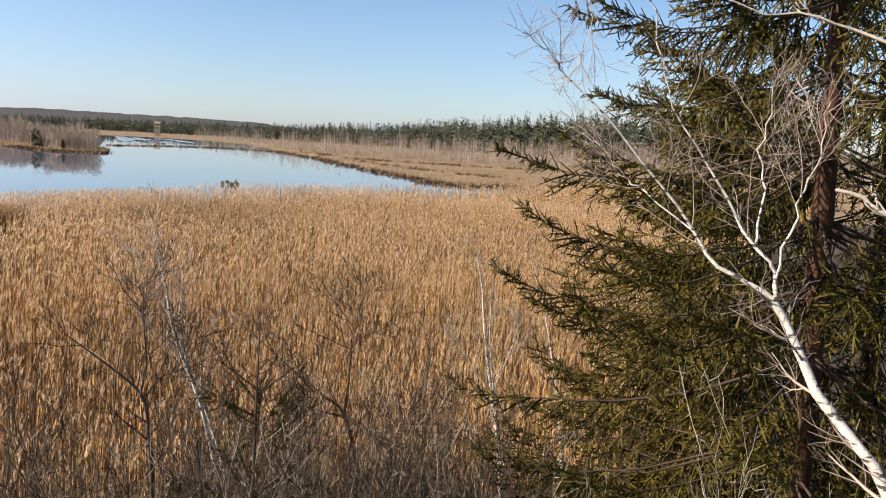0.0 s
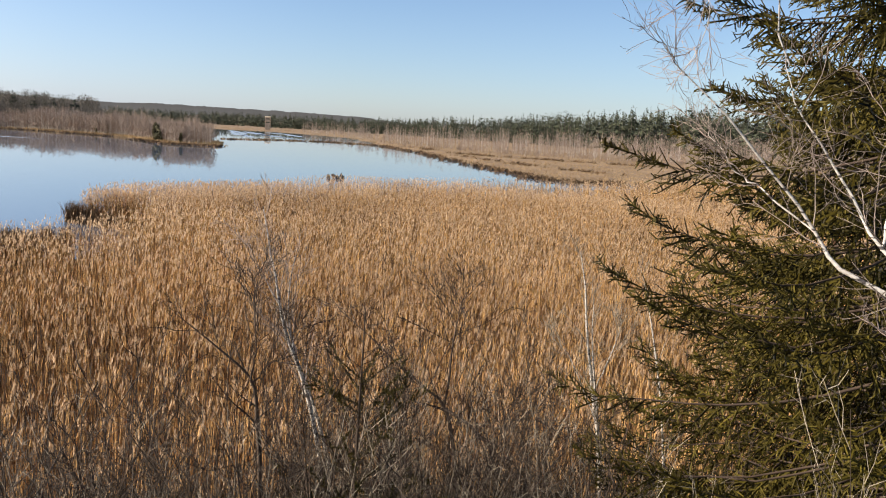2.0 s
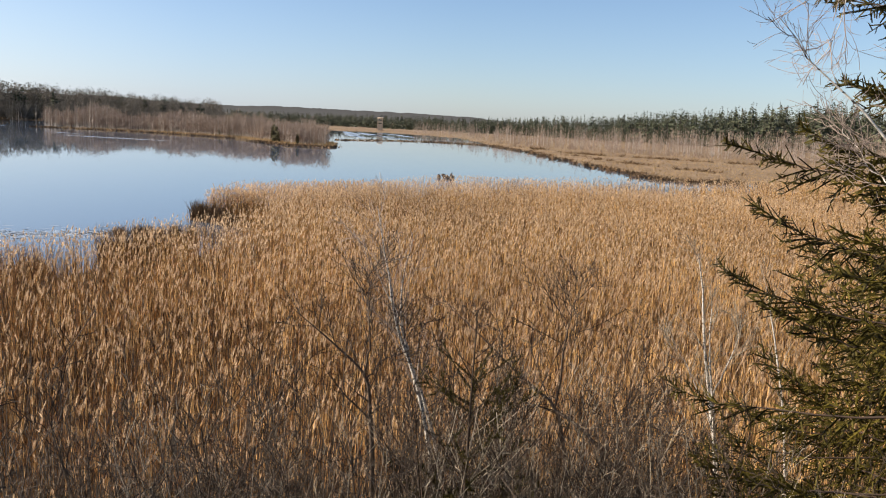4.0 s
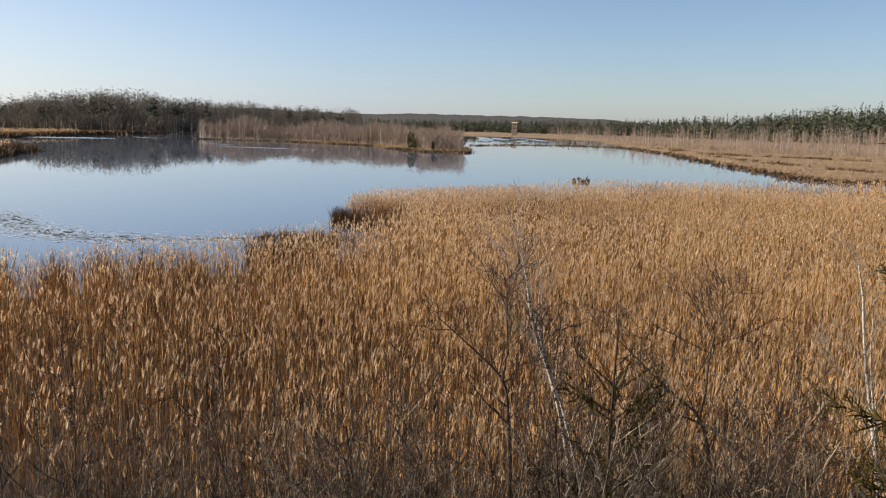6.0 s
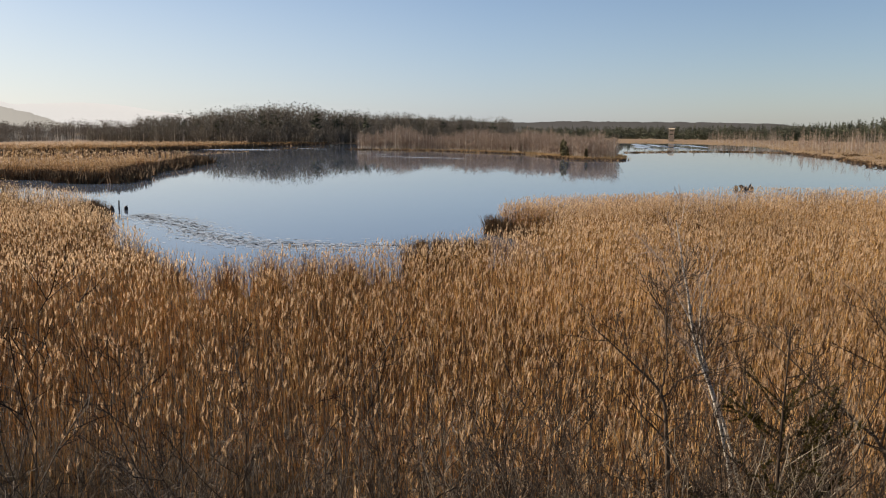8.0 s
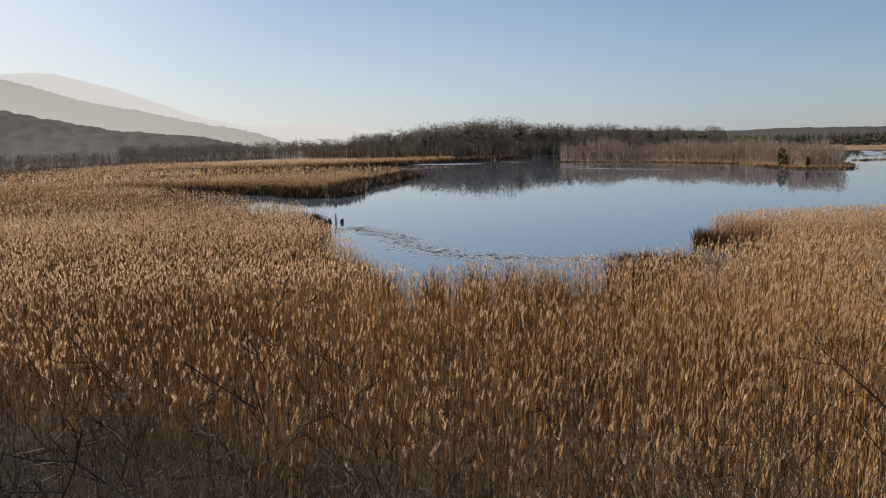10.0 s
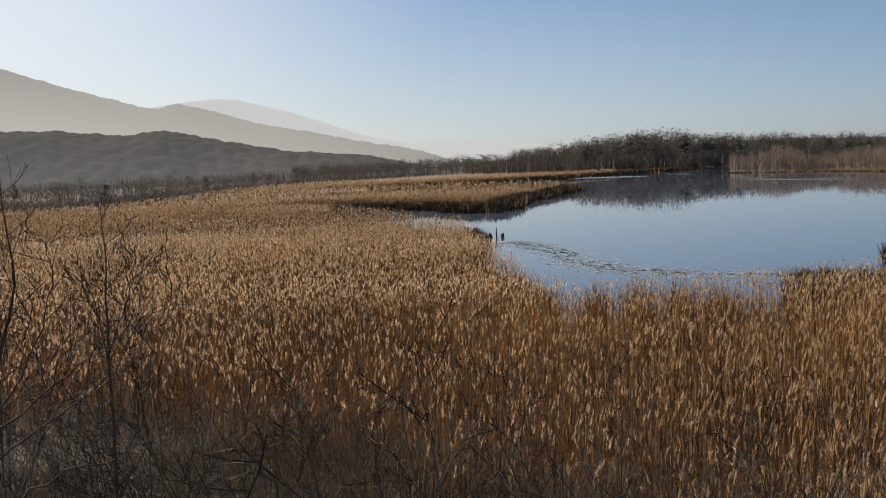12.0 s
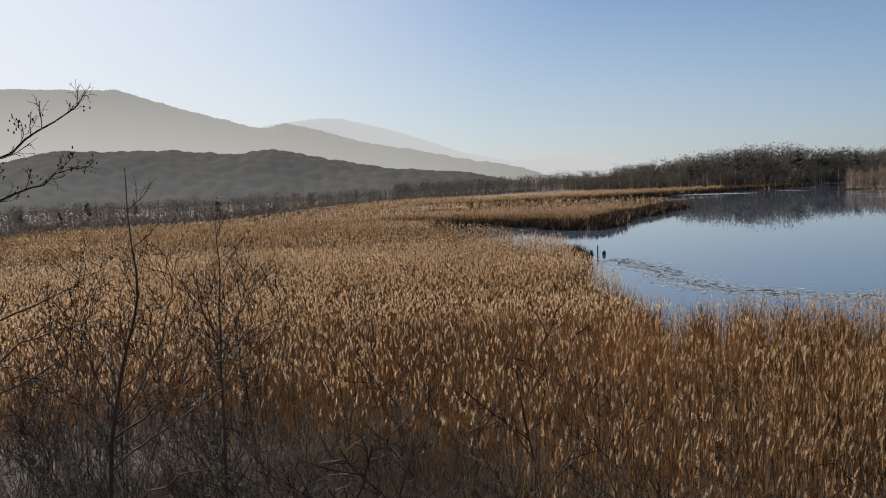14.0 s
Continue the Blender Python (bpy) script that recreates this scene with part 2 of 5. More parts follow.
class Geo:
    """Gathers triangles of many small shapes into one mesh."""

    def __init__(self):
        self.v, self.f, self.m, self.count = [], [], [], 0

    def add(self, verts, faces, slot=0):
        verts, faces = np.asarray(verts, float).reshape(-1, 3), np.asarray(faces, int).reshape(-1, 3)
        self.v.append(verts), self.f.append(faces + self.count), self.m.append(np.full(len(faces), slot))
        self.count += len(verts)

    def tubes(self, P, R, sides=4, slot=0):
        """Tapered tubes along N polylines of k points each."""
        N, k, _ = P.shape
        T = unit(np.gradient(P, axis=1))
        ref = np.where(np.abs(T[:, :1, 2:]) > 0.9, [1.0, 0.2, 0.0], [0.0, 0.1, 1.0])
        n1 = unit(np.cross(T, ref))
        n2 = np.cross(T, n1)
        w = np.arange(sides) * 2 * np.pi / sides
        V = P[:, :, None] + R[:, :, None, None] * (n1[:, :, None] * np.cos(w)[:, None] + n2[:, :, None] * np.sin(w)[:, None])
        i = (np.arange(N)[:, None, None] * k + np.arange(k - 1)[None, :, None]) * sides
        j, j2 = np.arange(sides), (np.arange(sides) + 1) % sides
        A, B = i + j, i + j2
        C, D = A + sides, B + sides
        self.add(V, np.concatenate([np.stack([A, B, D], -1).reshape(-1, 3), np.stack([A, D, C], -1).reshape(-1, 3)]), slot)

    def slivers(self, base, way, width, turn, slot=0):
        """Single pointed blades: base points, vectors to the tip, widths, and the sideways directions."""
        side = unit(np.cross(way, turn)) * np.asarray(width)[..., None] * 0.5
        V = np.stack([base - side, base + side, base + way], -2)
        self.add(V, np.arange(V.size // 3), slot)

    def blades(self, P, W, turn, slot=0):
        """Flat ribbons along N polylines of k points, widths W (N, k), facing across turn (N, 3)."""
        N, k, _ = P.shape
        side = unit(np.cross(np.gradient(P, axis=1), turn[:, None])) * W[:, :, None] * 0.5
        V = np.stack([P - side, P + side], 2)
        i = (np.arange(N)[:, None] * k + np.arange(k - 1)) * 2
        self.add(V, np.concatenate([np.stack([i, i + 1, i + 3], -1).reshape(-1, 3), np.stack([i, i + 3, i + 2], -1).reshape(-1, 3)]), slot)

    def box(self, x0, y0, z0, x1, y1, z1, slot=0):
        V = [(x, y, z) for x in (x0, x1) for y in (y0, y1) for z in (z0, z1)]
        self.add(V, [(0, 1, 3), (0, 3, 2), (4, 6, 7), (4, 7, 5), (0, 4, 5), (0, 5, 1), (2, 3, 7), (2, 7, 6), (0, 2, 6), (0, 6, 4), (1, 5, 7), (1, 7, 3)], slot)

    def mesh(self, name, materials, smooth=True):
        v, f, m = np.concatenate(self.v), np.concatenate(self.f), np.concatenate(self.m)
        me = bpy.data.meshes.new(name)
        me.vertices.add(len(v)), me.loops.add(f.size), me.polygons.add(len(f))
        me.vertices.foreach_set("co", v.astype(np.float32).ravel())
        me.loops.foreach_set("vertex_index", f.astype(np.int32).ravel())
        me.polygons.foreach_set("loop_start", np.arange(0, f.size, 3, dtype=np.int32))
        me.polygons.foreach_set("material_index", m.astype(np.int32))
        me.polygons.foreach_set("use_smooth", np.full(len(f), smooth))
        for mat in materials:
            me.materials.append(mat)
        me.update(calc_edges=True)
        return me


def part(name, geo, mats, parent=None, label="", smooth=True):
    ob = new(name, geo.mesh(name, mats if isinstance(mats, (list, tuple)) else [mats], smooth))
    if parent:
        ob.parent = parent
    if label:
        ob["label"] = label
    return ob


def along(P, u):
    """Points and tangents at the shares u (N, n) of polylines P (N, k, 3)."""
    k = P.shape[1]
    s = np.clip(u * (k - 1), 0, k - 1.001)
    i = s.astype(int)
    w = (s - i)[..., None]
    r = np.arange(len(P))[:, None]
    return P[r, i] * (1 - w) + P[r, i + 1] * w, unit(P[r, i + 1] - P[r, i])


def sprout(rng, P, R, n, lo, hi, length, angle, rise=0.3, k=4, thin=0.55, wobble=0.08, shrink=0.6, tip=0.25):
    """n side branches on each polyline; longer below, curving up by rise."""
    N = len(P)
    u = lo + (hi - lo) * (np.arange(n) + rng.random((N, n))) / n
    base, tan = along(P, u)
    rad = np.take_along_axis(R, np.clip((u * (P.shape[1] - 1)).round().astype(int), 0, P.shape[1] - 1), 1)
    rand = unit(rng.normal(size=(N, n, 3)))
    perp = unit(np.cross(tan, rand))
    a = np.radians(angle) * (0.75 + 0.5 * rng.random((N, n)))
    d = unit(tan * np.cos(a)[..., None] + perp * np.sin(a)[..., None])
    L = length * (0.6 + 0.8 * rng.random((N, n))) * (1 - shrink * (u - lo) / max(hi - lo, 1e-6))
    base, d, L, rad = base.reshape(-1, 3), d.reshape(-1, 3), L.ravel(), rad.ravel()
    pts = [base]
    for s in range(k - 1):
        d = unit(d + rng.normal(size=d.shape) * wobble * 2 + np.array([0, 0, rise / (k - 1)]))
        pts.append(pts[-1] + d * (L / (k - 1))[:, None])
    Rn = (rad * thin)[:, None] * np.linspace(1, tip, k)
    return np.stack(pts, 1), np.maximum(Rn, 0.0012)


def bend(points, k=14, wobble=0.0, rng=None):
    """A smooth polyline of k points through a few control points."""
    p = np.array(points, float)
    q = np.concatenate([[2 * p[0] - p[1]], p, [2 * p[-1] - p[-2]]])
    out = []
    for s in np.linspace(0, len(p) - 1.0001, k):
        i = int(s)
        w = s - i
        a, b, c, d = q[i:i + 4]
        out.append(0.5 * (2 * b + (c - a) * w + (2 * a - 5 * b + 4 * c - d) * w ** 2 + (3 * b - a - 3 * c + d) * w ** 3))
    out = np.array(out)
    if wobble:
        out[1:] += rng.normal(size=out[1:].shape) * wobble
    return out[None]


def polar(yaw, dist, z=0.0):
    a = np.radians(yaw)
    return np.stack([-np.sin(a) * dist, np.cos(a) * dist, np.zeros_like(a * dist) + z], -1)


def inside(poly, x, y):
    r = np.zeros(np.shape(x), bool)
    for (x0, y0), (x1, y1) in zip(poly, poly[1:] + poly[:1]):
        r ^= ((y0 > y) != (y1 > y)) & (x < (x1 - x0) * (y - y0) / ((y1 - y0) or 1e-9) + x0)
    return r


def edge_distance(poly, x, y):
    d = np.full(np.shape(x), 1e9)
    for (x0, y0), (x1, y1) in zip(poly, poly[1:] + poly[:1]):
        s = np.clip(((x - x0) * (x1 - x0) + (y - y0) * (y1 - y0)) / ((x1 - x0) ** 2 + (y1 - y0) ** 2), 0, 1)
        d = np.minimum(d, np.hypot(x - x0 - s * (x1 - x0), y - y0 - s * (y1 - y0)))
    return d


# ---- the lake's outline ----
LAKE = [(-64, 39.3), (-56, 35), (-40, 27), (-29.4, 22), (-26.8, 21.7), (-26.3, 24.9), (-25.2, 26.6), (-23.9, 28.2), (-23.2, 30.9), (-22.6, 34), (-22.0, 36.1), (-21.6, 40), (-24, 46.6), (-29.2, 48.2), (-28.6, 54),
        (-23, 65), (-16, 80), (-10, 84), (0, 90), (14, 108), (26, 124), (12, 129), (1, 124), (-5, 139), (-18, 175), (-35, 224), (-59, 282),
        (-70, 318), (-100, 400), (-150, 452), (-210, 450), (-270, 395), (-300, 352), (-286, 307), (-272, 262), (-264, 236), (-246, 192), (-246, 165), (-243, 110), (-232, 84), (-222, 84), (-210, 112), (-178, 133),
        (-158, 127), (-135, 104), (-121, 85), (-100, 65), (-116, 64), (-132, 56), (-146, 48), (-138, 44.5), (-124, 45), (-108, 47), (-92, 46), (-76, 42)]
ISLE = [(-78, 188), (-90, 186), (-106, 204), (-122, 220), (-162, 236), (-207, 237), (-214, 246), (-190, 262), (-140, 258), (-104, 236), (-86, 210)]
BAR = [(-59, 276), (-78, 285), (-94, 272), (-104, 250), (-107, 251), (-97, 275), (-79, 289), (-60, 281)]


def on_land(x, y):
    return ~inside(LAKE, x, y) | inside(ISLE, x, y) | inside(BAR, x, y)


def ground_height(x, y):
    d = np.minimum(np.minimum(edge_distance(LAKE, x, y), edge_distance(ISLE, x, y)), edge_distance(BAR, x, y))
    s = np.where(on_land(x, y), d, -d)
    return np.clip(s * 0.35, -0.7, 0.22) + 0.05 * np.sin(x * 0.31) * np.sin(y * 0.27) * (s > 2) * np.exp(-np.hypot(x, y) / 40)


def build_ground():
    g = Geo()
    yaws = np.concatenate([np.arange(-45, 105, 1.0), np.arange(105, 315, 5.0)])
    rad = np.concatenate([[0.01], np.geomspace(1.5, 600, 130), np.geomspace(680, 4800, 9)])
    Y, D = np.meshgrid(yaws, rad, indexing="ij")
    p = polar(Y, D)
    p[..., 2] = ground_height(p[..., 0], p[..., 1])
    n, k = len(yaws), len(rad)
    i = (np.arange(n)[:, None] * k + np.arange(k - 1))
    j = ((np.arange(n)[:, None] + 1) % n) * k + np.arange(k - 1)
    g.add(p, np.concatenate([np.stack([i, i + 1, j + 1], -1).reshape(-1, 3), np.stack([i, j + 1, j], -1).reshape(-1, 3)]))
    floor = (Y > 55) & (D > np.interp(Y, [55, 66, 72, 78, 85, 92, 97, 112], [690, 440, 335, 215, 175, 172, 140, 100])) & (D < 1200)
    g.m = [np.tile(((D > 90) & ~floor)[:, :-1].ravel().astype(int), 2)]
    me = g.mesh("ground", [SOIL, STRAW_SOIL])
    me.flip_normals()
    tagged(new("ground", me), "flat marshy ground with brown soil and litter", "ground", kind="structure")
    w = Geo()
    w.add([(-420, 15, 0), (60, 15, 0), (60, 480, 0), (-420, 480, 0)], [(0, 1, 2), (0, 2, 3)])
    tagged(part("water", w, WATER, smooth=False), "calm blue lake mirroring sky and woods", "lake", kind="structure")


build_ground()


# ---- hills ----
def ridge(name, label, mat, dist, depth, crest, seed, rough):
    """A hill range: crest heights in metres over a run of directions, falling away to both sides."""
    rng = np.random.default_rng(seed)
    yaws = np.arange(crest[0][0], crest[-1][0], 0.12)
    h = np.interp(yaws, [c[0] for c in crest], [c[1] for c in crest])
    ker = np.hanning(9) / np.hanning(9).sum()
    h = np.convolve(np.pad(h, 4, mode="edge"), ker, "valid")
    h += [rough * (6 * noise.noise((a * 1.3, seed, 0)) + 4 * noise.noise((a * 5.0, seed, 7))) for a in yaws]
    back_off = np.linspace(-1, 1, 15)
    Y, B = np.meshgrid(yaws, back_off, indexing="ij")
    p = polar(Y, dist + B * depth)
    fall = np.cos(B * np.pi / 2) ** 1.3
    wave = np.array([[noise.noise((y * 0.5, b * 2.2, seed)) for b in back_off] for y in yaws])
    p[..., 2] = np.maximum(h[:, None] * fall * (1 + 0.18 * wave * (1 - np.abs(fall))), -1)
    n, k = p.shape[:2]
    i = np.arange(n - 1)[:, None] * k + np.arange(k - 1)
    g = Geo()
    g.add(p, np.concatenate([np.stack([i, i + k, i + k + 1], -1).reshape(-1, 3), np.stack([i, i + k + 1, i + 1], -1).reshape(-1, 3)]))
    tagged(part(name, g, mat), label, "hill", kind="structure")


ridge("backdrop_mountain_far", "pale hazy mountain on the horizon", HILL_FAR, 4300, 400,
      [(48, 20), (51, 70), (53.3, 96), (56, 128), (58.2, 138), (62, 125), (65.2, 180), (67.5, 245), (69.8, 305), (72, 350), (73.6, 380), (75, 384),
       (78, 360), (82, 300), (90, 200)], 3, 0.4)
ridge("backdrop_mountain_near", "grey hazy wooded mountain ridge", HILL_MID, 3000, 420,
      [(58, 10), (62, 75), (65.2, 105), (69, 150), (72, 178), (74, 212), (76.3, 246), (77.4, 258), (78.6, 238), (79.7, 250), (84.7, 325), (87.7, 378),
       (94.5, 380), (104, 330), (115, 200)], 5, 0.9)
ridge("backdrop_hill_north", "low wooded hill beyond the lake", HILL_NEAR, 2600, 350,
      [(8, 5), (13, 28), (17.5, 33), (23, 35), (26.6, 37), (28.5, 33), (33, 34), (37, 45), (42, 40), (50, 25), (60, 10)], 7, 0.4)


# ---- far woods ----
def scatter(rng, n, yaw, dist):
    """n places in a ring sector; dist gives near and far bounds at a yaw."""
    y = rng.uniform(yaw[0], yaw[1], n)
    lo, hi = dist(y)
    d = lo + (hi - lo) * rng.random(n) ** 0.8
    return polar(y, d)


def conifers(g, rng, pos, h, twigs, slot, trunk_slot, wide=0.2, pines=0.45):
    N = len(pos)
    P = pos[:, None] + np.linspace(0, 1, 3)[:, None] * (h[:, None, None] * [[[0, 0, 1.0]]])
    g.tubes(P, h[:, None] * 0.011 * np.array([1, 0.7, 0.1]), 3, trunk_slot)
    crown = rng.uniform(0.0, 0.15, (N, 1))
    u = crown + (1 - crown) * rng.random((N, twigs)) ** 0.9
    a = rng.uniform(0, 2 * np.pi, (N, twigs))
    pine = rng.random((N, 1)) < pines
    prof = np.where(pine, np.sin(np.clip((u - crown) / (1 - crown), 0, 1) * np.pi * 0.8 + 0.5) * 0.75, 1.08 - (u - crown) / (1 - crown))
    L = h[:, None] * wide * prof * rng.uniform(0.6, 1.15, (N, twigs)) + 0.2
    way = np.stack([np.cos(a) * L, np.sin(a) * L, L * np.where(pine, 0.25, -0.25) + rng.normal(size=L.shape) * 0.3], -1)
    base = pos[:, None] + np.stack([0 * u, 0 * u, u * h[:, None]], -1) + way * 0.1
    g.slivers(base.reshape(-1, 3), way.reshape(-1, 3), (L * 0.4 + 0.25).ravel(), rng.normal(size=(N * twigs, 3)), slot)


def bare_trees(g, rng, pos, h, twigs, slot, stem_slot, width=0.05, spread=0.2, low=0.25, stem=0.010):
    N = len(pos)
    lean = rng.normal(size=(N, 1, 3)) * h[:, None, None] * [[[0.03, 0.03, 0]]]
    P = pos[:, None] + np.linspace(0, 1, 3)[:, None] * (h[:, None, None] * [[[0, 0, 1.0]]] + lean)
    g.tubes(P, h[:, None] * stem * np.array([1, 0.6, 0.12]), 3, stem_slot)
    u = low + (1 - low) * rng.random((N, twigs))
    a = rng.uniform(0, 2 * np.pi, (N, twigs))
    L = h[:, None] * spread * rng.uniform(0.5, 1.3, (N, twigs)) * (1.25 - u)
    way = np.stack([np.cos(a) * L, np.sin(a) * L, L * rng.uniform(0.6, 1.8, L.shape)], -1)
    base = pos[:, None] + u[..., None] * (h[:, None, None] * [[[0, 0, 1.0]]] + lean) + way * rng.uniform(0, 0.6, (N, twigs, 1))
    g.slivers(base.reshape(-1, 3), way.reshape(-1, 3), width * rng.uniform(0.6, 1.4, N * twigs), rng.normal(size=(N * twigs, 3)), slot)


def round_trees(g, rng, pos, h, twigs, slot, stem_slot, width=0.2, broad=0.26, low=0.2):
    """Bare broad crowns: each an uneven cluster of short twigs round a few lobes, on one stem."""
    N = len(pos)
    P = pos[:, None] + np.linspace(0, 0.85, 3)[:, None] * (h[:, None, None] * [[[0, 0, 1.0]]])
    g.tubes(P, h[:, None] * 0.012 * np.array([1, 0.7, 0.2]), 3, stem_slot)
    lobes = 5
    lob = unit(rng.normal(size=(N, lobes, 3))) * [broad * 0.6, broad * 0.6, 0.24] + [0, 0, 0.5 + low * 0.5]
    pick = rng.integers(lobes, size=(N, twigs))
    c = np.take_along_axis(lob, pick[..., None].repeat(3, -1), 1)
    d = unit(rng.normal(size=(N, twigs, 3)))
    r = rng.random((N, twigs, 1)) ** 0.4
    b = pos[:, None] + (c + d * r * [broad * 0.62, broad * 0.62, 0.21]) * h[:, None, None]
    way = (d * 0.2 + [0, 0, 0.1] + rng.normal(size=d.shape) * 0.45) * (h * 0.042)[:, None, None]
    g.slivers(b.reshape(-1, 3), way.reshape(-1, 3), width * rng.uniform(0.6, 1.4, N * twigs), rng.normal(size=(N * twigs, 3)), slot)


RISE = [(58, 1), (65, 21), (70, 27), (74, 39), (78.3, 52), (80.5, 48), (85, 54), (91.6, 54), (96, 42), (110, 15)]


def far_woods():
    rng = np.random.default_rng(11)
    band = lambda ks: (lambda y: (np.interp(y, [k[0] for k in ks], [k[1] for k in ks]), np.interp(y, [k[0] for k in ks], [k[2] for k in ks])))
    # conifers beyond the right-hand meadow
    g = Geo()
    d = band([(-45, 300, 420), (-10, 410, 540), (3, 500, 650), (13, 640, 800), (20, 720, 900), (34, 800, 1000)])
    p = scatter(rng, 2700, (-24, 34), d)
    h = np.interp(np.degrees(np.arctan2(-p[:, 0], p[:, 1])), [-30, -10, -2, 4, 13, 30], [27, 25, 21.5, 17, 12.5, 12]) * rng.uniform(0.74, 1.06, len(p))
    conifers(g, rng, p[::2], h[::2], 46, 0, 1, 0.24, 0.0)
    round_trees(g, rng, p[1::2], h[1::2] * 0.97, 64, 0, 1, 0.62, 0.24, 0.15)
    q = scatter(rng, 900, (-34, 34), lambda y: (d(y)[0] - 15, d(y)[0] + 25))
    conifers(g, rng, q, rng.uniform(3, 8, len(q)), 36, 0, 1, 0.34)
    tagged(part("conifer_forest", g, [FAR_CONIFER, FAR_BARE]), "dark green pine and spruce forest edge", "forest", kind="stuff")
    # young birches in front of them
    g = Geo()
    d = band([(-30, 225, 300), (-8, 240, 320), (3, 250, 340), (9, 285, 380), (13, 345, 440), (17, 500, 580)])
    p = scatter(rng, 1500, (-30, 17), d)
    p = p[on_land(p[:, 0], p[:, 1])]
    bare_trees(g, rng, p, np.interp(np.degrees(np.arctan2(-p[:, 0], p[:, 1])), [-10, 4, 10, 16], [8.2, 7.2, 7, 6.5]) * rng.uniform(0.55, 1.15, len(p)), 36, 0, 1, 0.07, 0.15, 0.15, 0.0085)
    p = scatter(rng, 300, (-30, 12), lambda y: (d(y)[0] - 14, d(y)[0] + 10))
    p = p[on_land(p[:, 0], p[:, 1])]
    bare_trees(g, rng, p, rng.uniform(1.0, 2.6, len(p)), 40, 0, 0, 0.08, 0.4, 0.02)
    tagged(part("birch_thicket", g, [FAR_BIRCH, FAR_STEM]), "pale bare young birches along the meadow", "thicket", kind="stuff")
    # birches and alders on the island
    g = Geo()
    x, y = rng.uniform(-214, -78, 5200), rng.uniform(186, 262, 5200)
    keep = inside(ISLE, x, y) & (edge_distance(ISLE, x, y) > 2.0)
    x, y = x[keep], y[keep]
    p = np.stack([x, y, 0 * x + 0.1], -1)
    hill = np.array([noise.noise((a * 0.06, b * 0.06, 4)) for a, b in zip(x, y)])
    bare_trees(g, rng, p, (5.2 + 3.6 * hill).clip(2.2, 8) * rng.uniform(0.7, 1.2, len(p)), 56, 0, 1, 0.07, 0.24, 0.06, 0.014)
    tagged(part("island_birches", g, [FAR_BIRCH, FAR_STEM]), "bare birches and alders crowding the island", "thicket", kind="stuff")
    g = Geo()
    p = np.array([(-98.4, 197, 0.1), (-99.4, 198.5, 0.1), (-97.2, 196, 0.1), (-96.4, 195.4, 0.1), (-88, 189, 0.1), (-128, 227.5, 0.1), (-133, 229, 0.1)])
    conifers(g, rng, p, np.array([4.6, 4.0, 4.3, 3.0, 2.4, 2.8, 2.2]), 130, 0, 1, 0.2)
    tagged(part("island_pines", g, [ISLE_PINE, FAR_BARE]), "small dark pines among the island birches", "pines", kind="stuff")
    # tall wood behind the left bay
    g = Geo()
    d = band([(34, 470, 560), (37, 470, 560), (40, 440, 540), (44, 425, 520), (50, 430, 520), (54, 470, 600), (58, 560, 660), (70, 570, 660)])
    p = scatter(rng, 900, (30, 70), d)
    h = np.interp(np.degrees(np.arctan2(-p[:, 0], p[:, 1])), [30, 37, 42, 46, 50, 53, 58, 70], [13, 15, 17, 20, 17, 14, 15, 13]) * rng.uniform(0.82, 1.06, len(p))
    west = np.degrees(np.arctan2(-p[:, 0], p[:, 1])) > 55
    round_trees(g, rng, p[~west], h[~west] * 1.14, 190, 0, 0, 0.5)
    round_trees(g, rng, p[west], h[west] * 0.97, 76, 2, 2, 0.66)
    q = scatter(rng, 700, (30, 58), lambda y: (d(y)[0] - 12, d(y)[0] + 30))
    bare_trees(g, rng, q, rng.uniform(4, 9, len(q)), 60, 0, 0, 0.26, 0.34, 0.02)
    p, h = p[~west], h[~west]
    conifers(g, rng, p[::6] + [3, 2, 0], h[::6] * 0.94, 70, 1, 0, 0.3)
    q = scatter(rng, 230, (36, 62), lambda y: (d(y)[0] - 14, d(y)[0] + 2))
    bare_trees(g, rng, q, rng.uniform(5, 9, len(q)), 14, 2, 3, 0.1, 0.12, 0.4, 0.012)
    tagged(part("lakeside_wood", g, [FAR_BARE, FAR_CONIFER, FAR_SCRUB, FAR_STEM]), "dark bare wood with a few pines behind the bay", "forest", kind="stuff")
    # bare lowland wood to the left
    g = Geo()
    d = band([(55, 720, 900), (66, 460, 700), (72, 355, 560), (78, 232, 430), (85, 190, 390), (92, 186, 370), (97, 150, 330), (112, 110, 260)])
    p = scatter(rng, 1200, (55, 104), d)
    round_trees(g, rng, p, np.interp(np.hypot(p[:, 0], p[:, 1]), [180, 400, 700], [7, 10, 14]) * rng.uniform(0.6, 1.0, len(p)), 66, 0, 0, 0.44, 0.34, 0.0)
    q = scatter(rng, 900, (60, 112), lambda y: (d(y)[0] - 16, d(y)[0] + 14))
    bare_trees(g, rng, q, rng.uniform(1.6, 3.4, len(q)), 36, 0, 0, 0.18, 0.4, 0.0)
    conifers(g, rng, p[::60], rng.uniform(5, 8, len(p[::60])), 60, 1, 0)
    tagged(part("lowland_wood", g, [FAR_SCRUB, FAR_CONIFER]), "grey bare lowland wood below the mountains", "forest", kind="stuff")


far_woods()


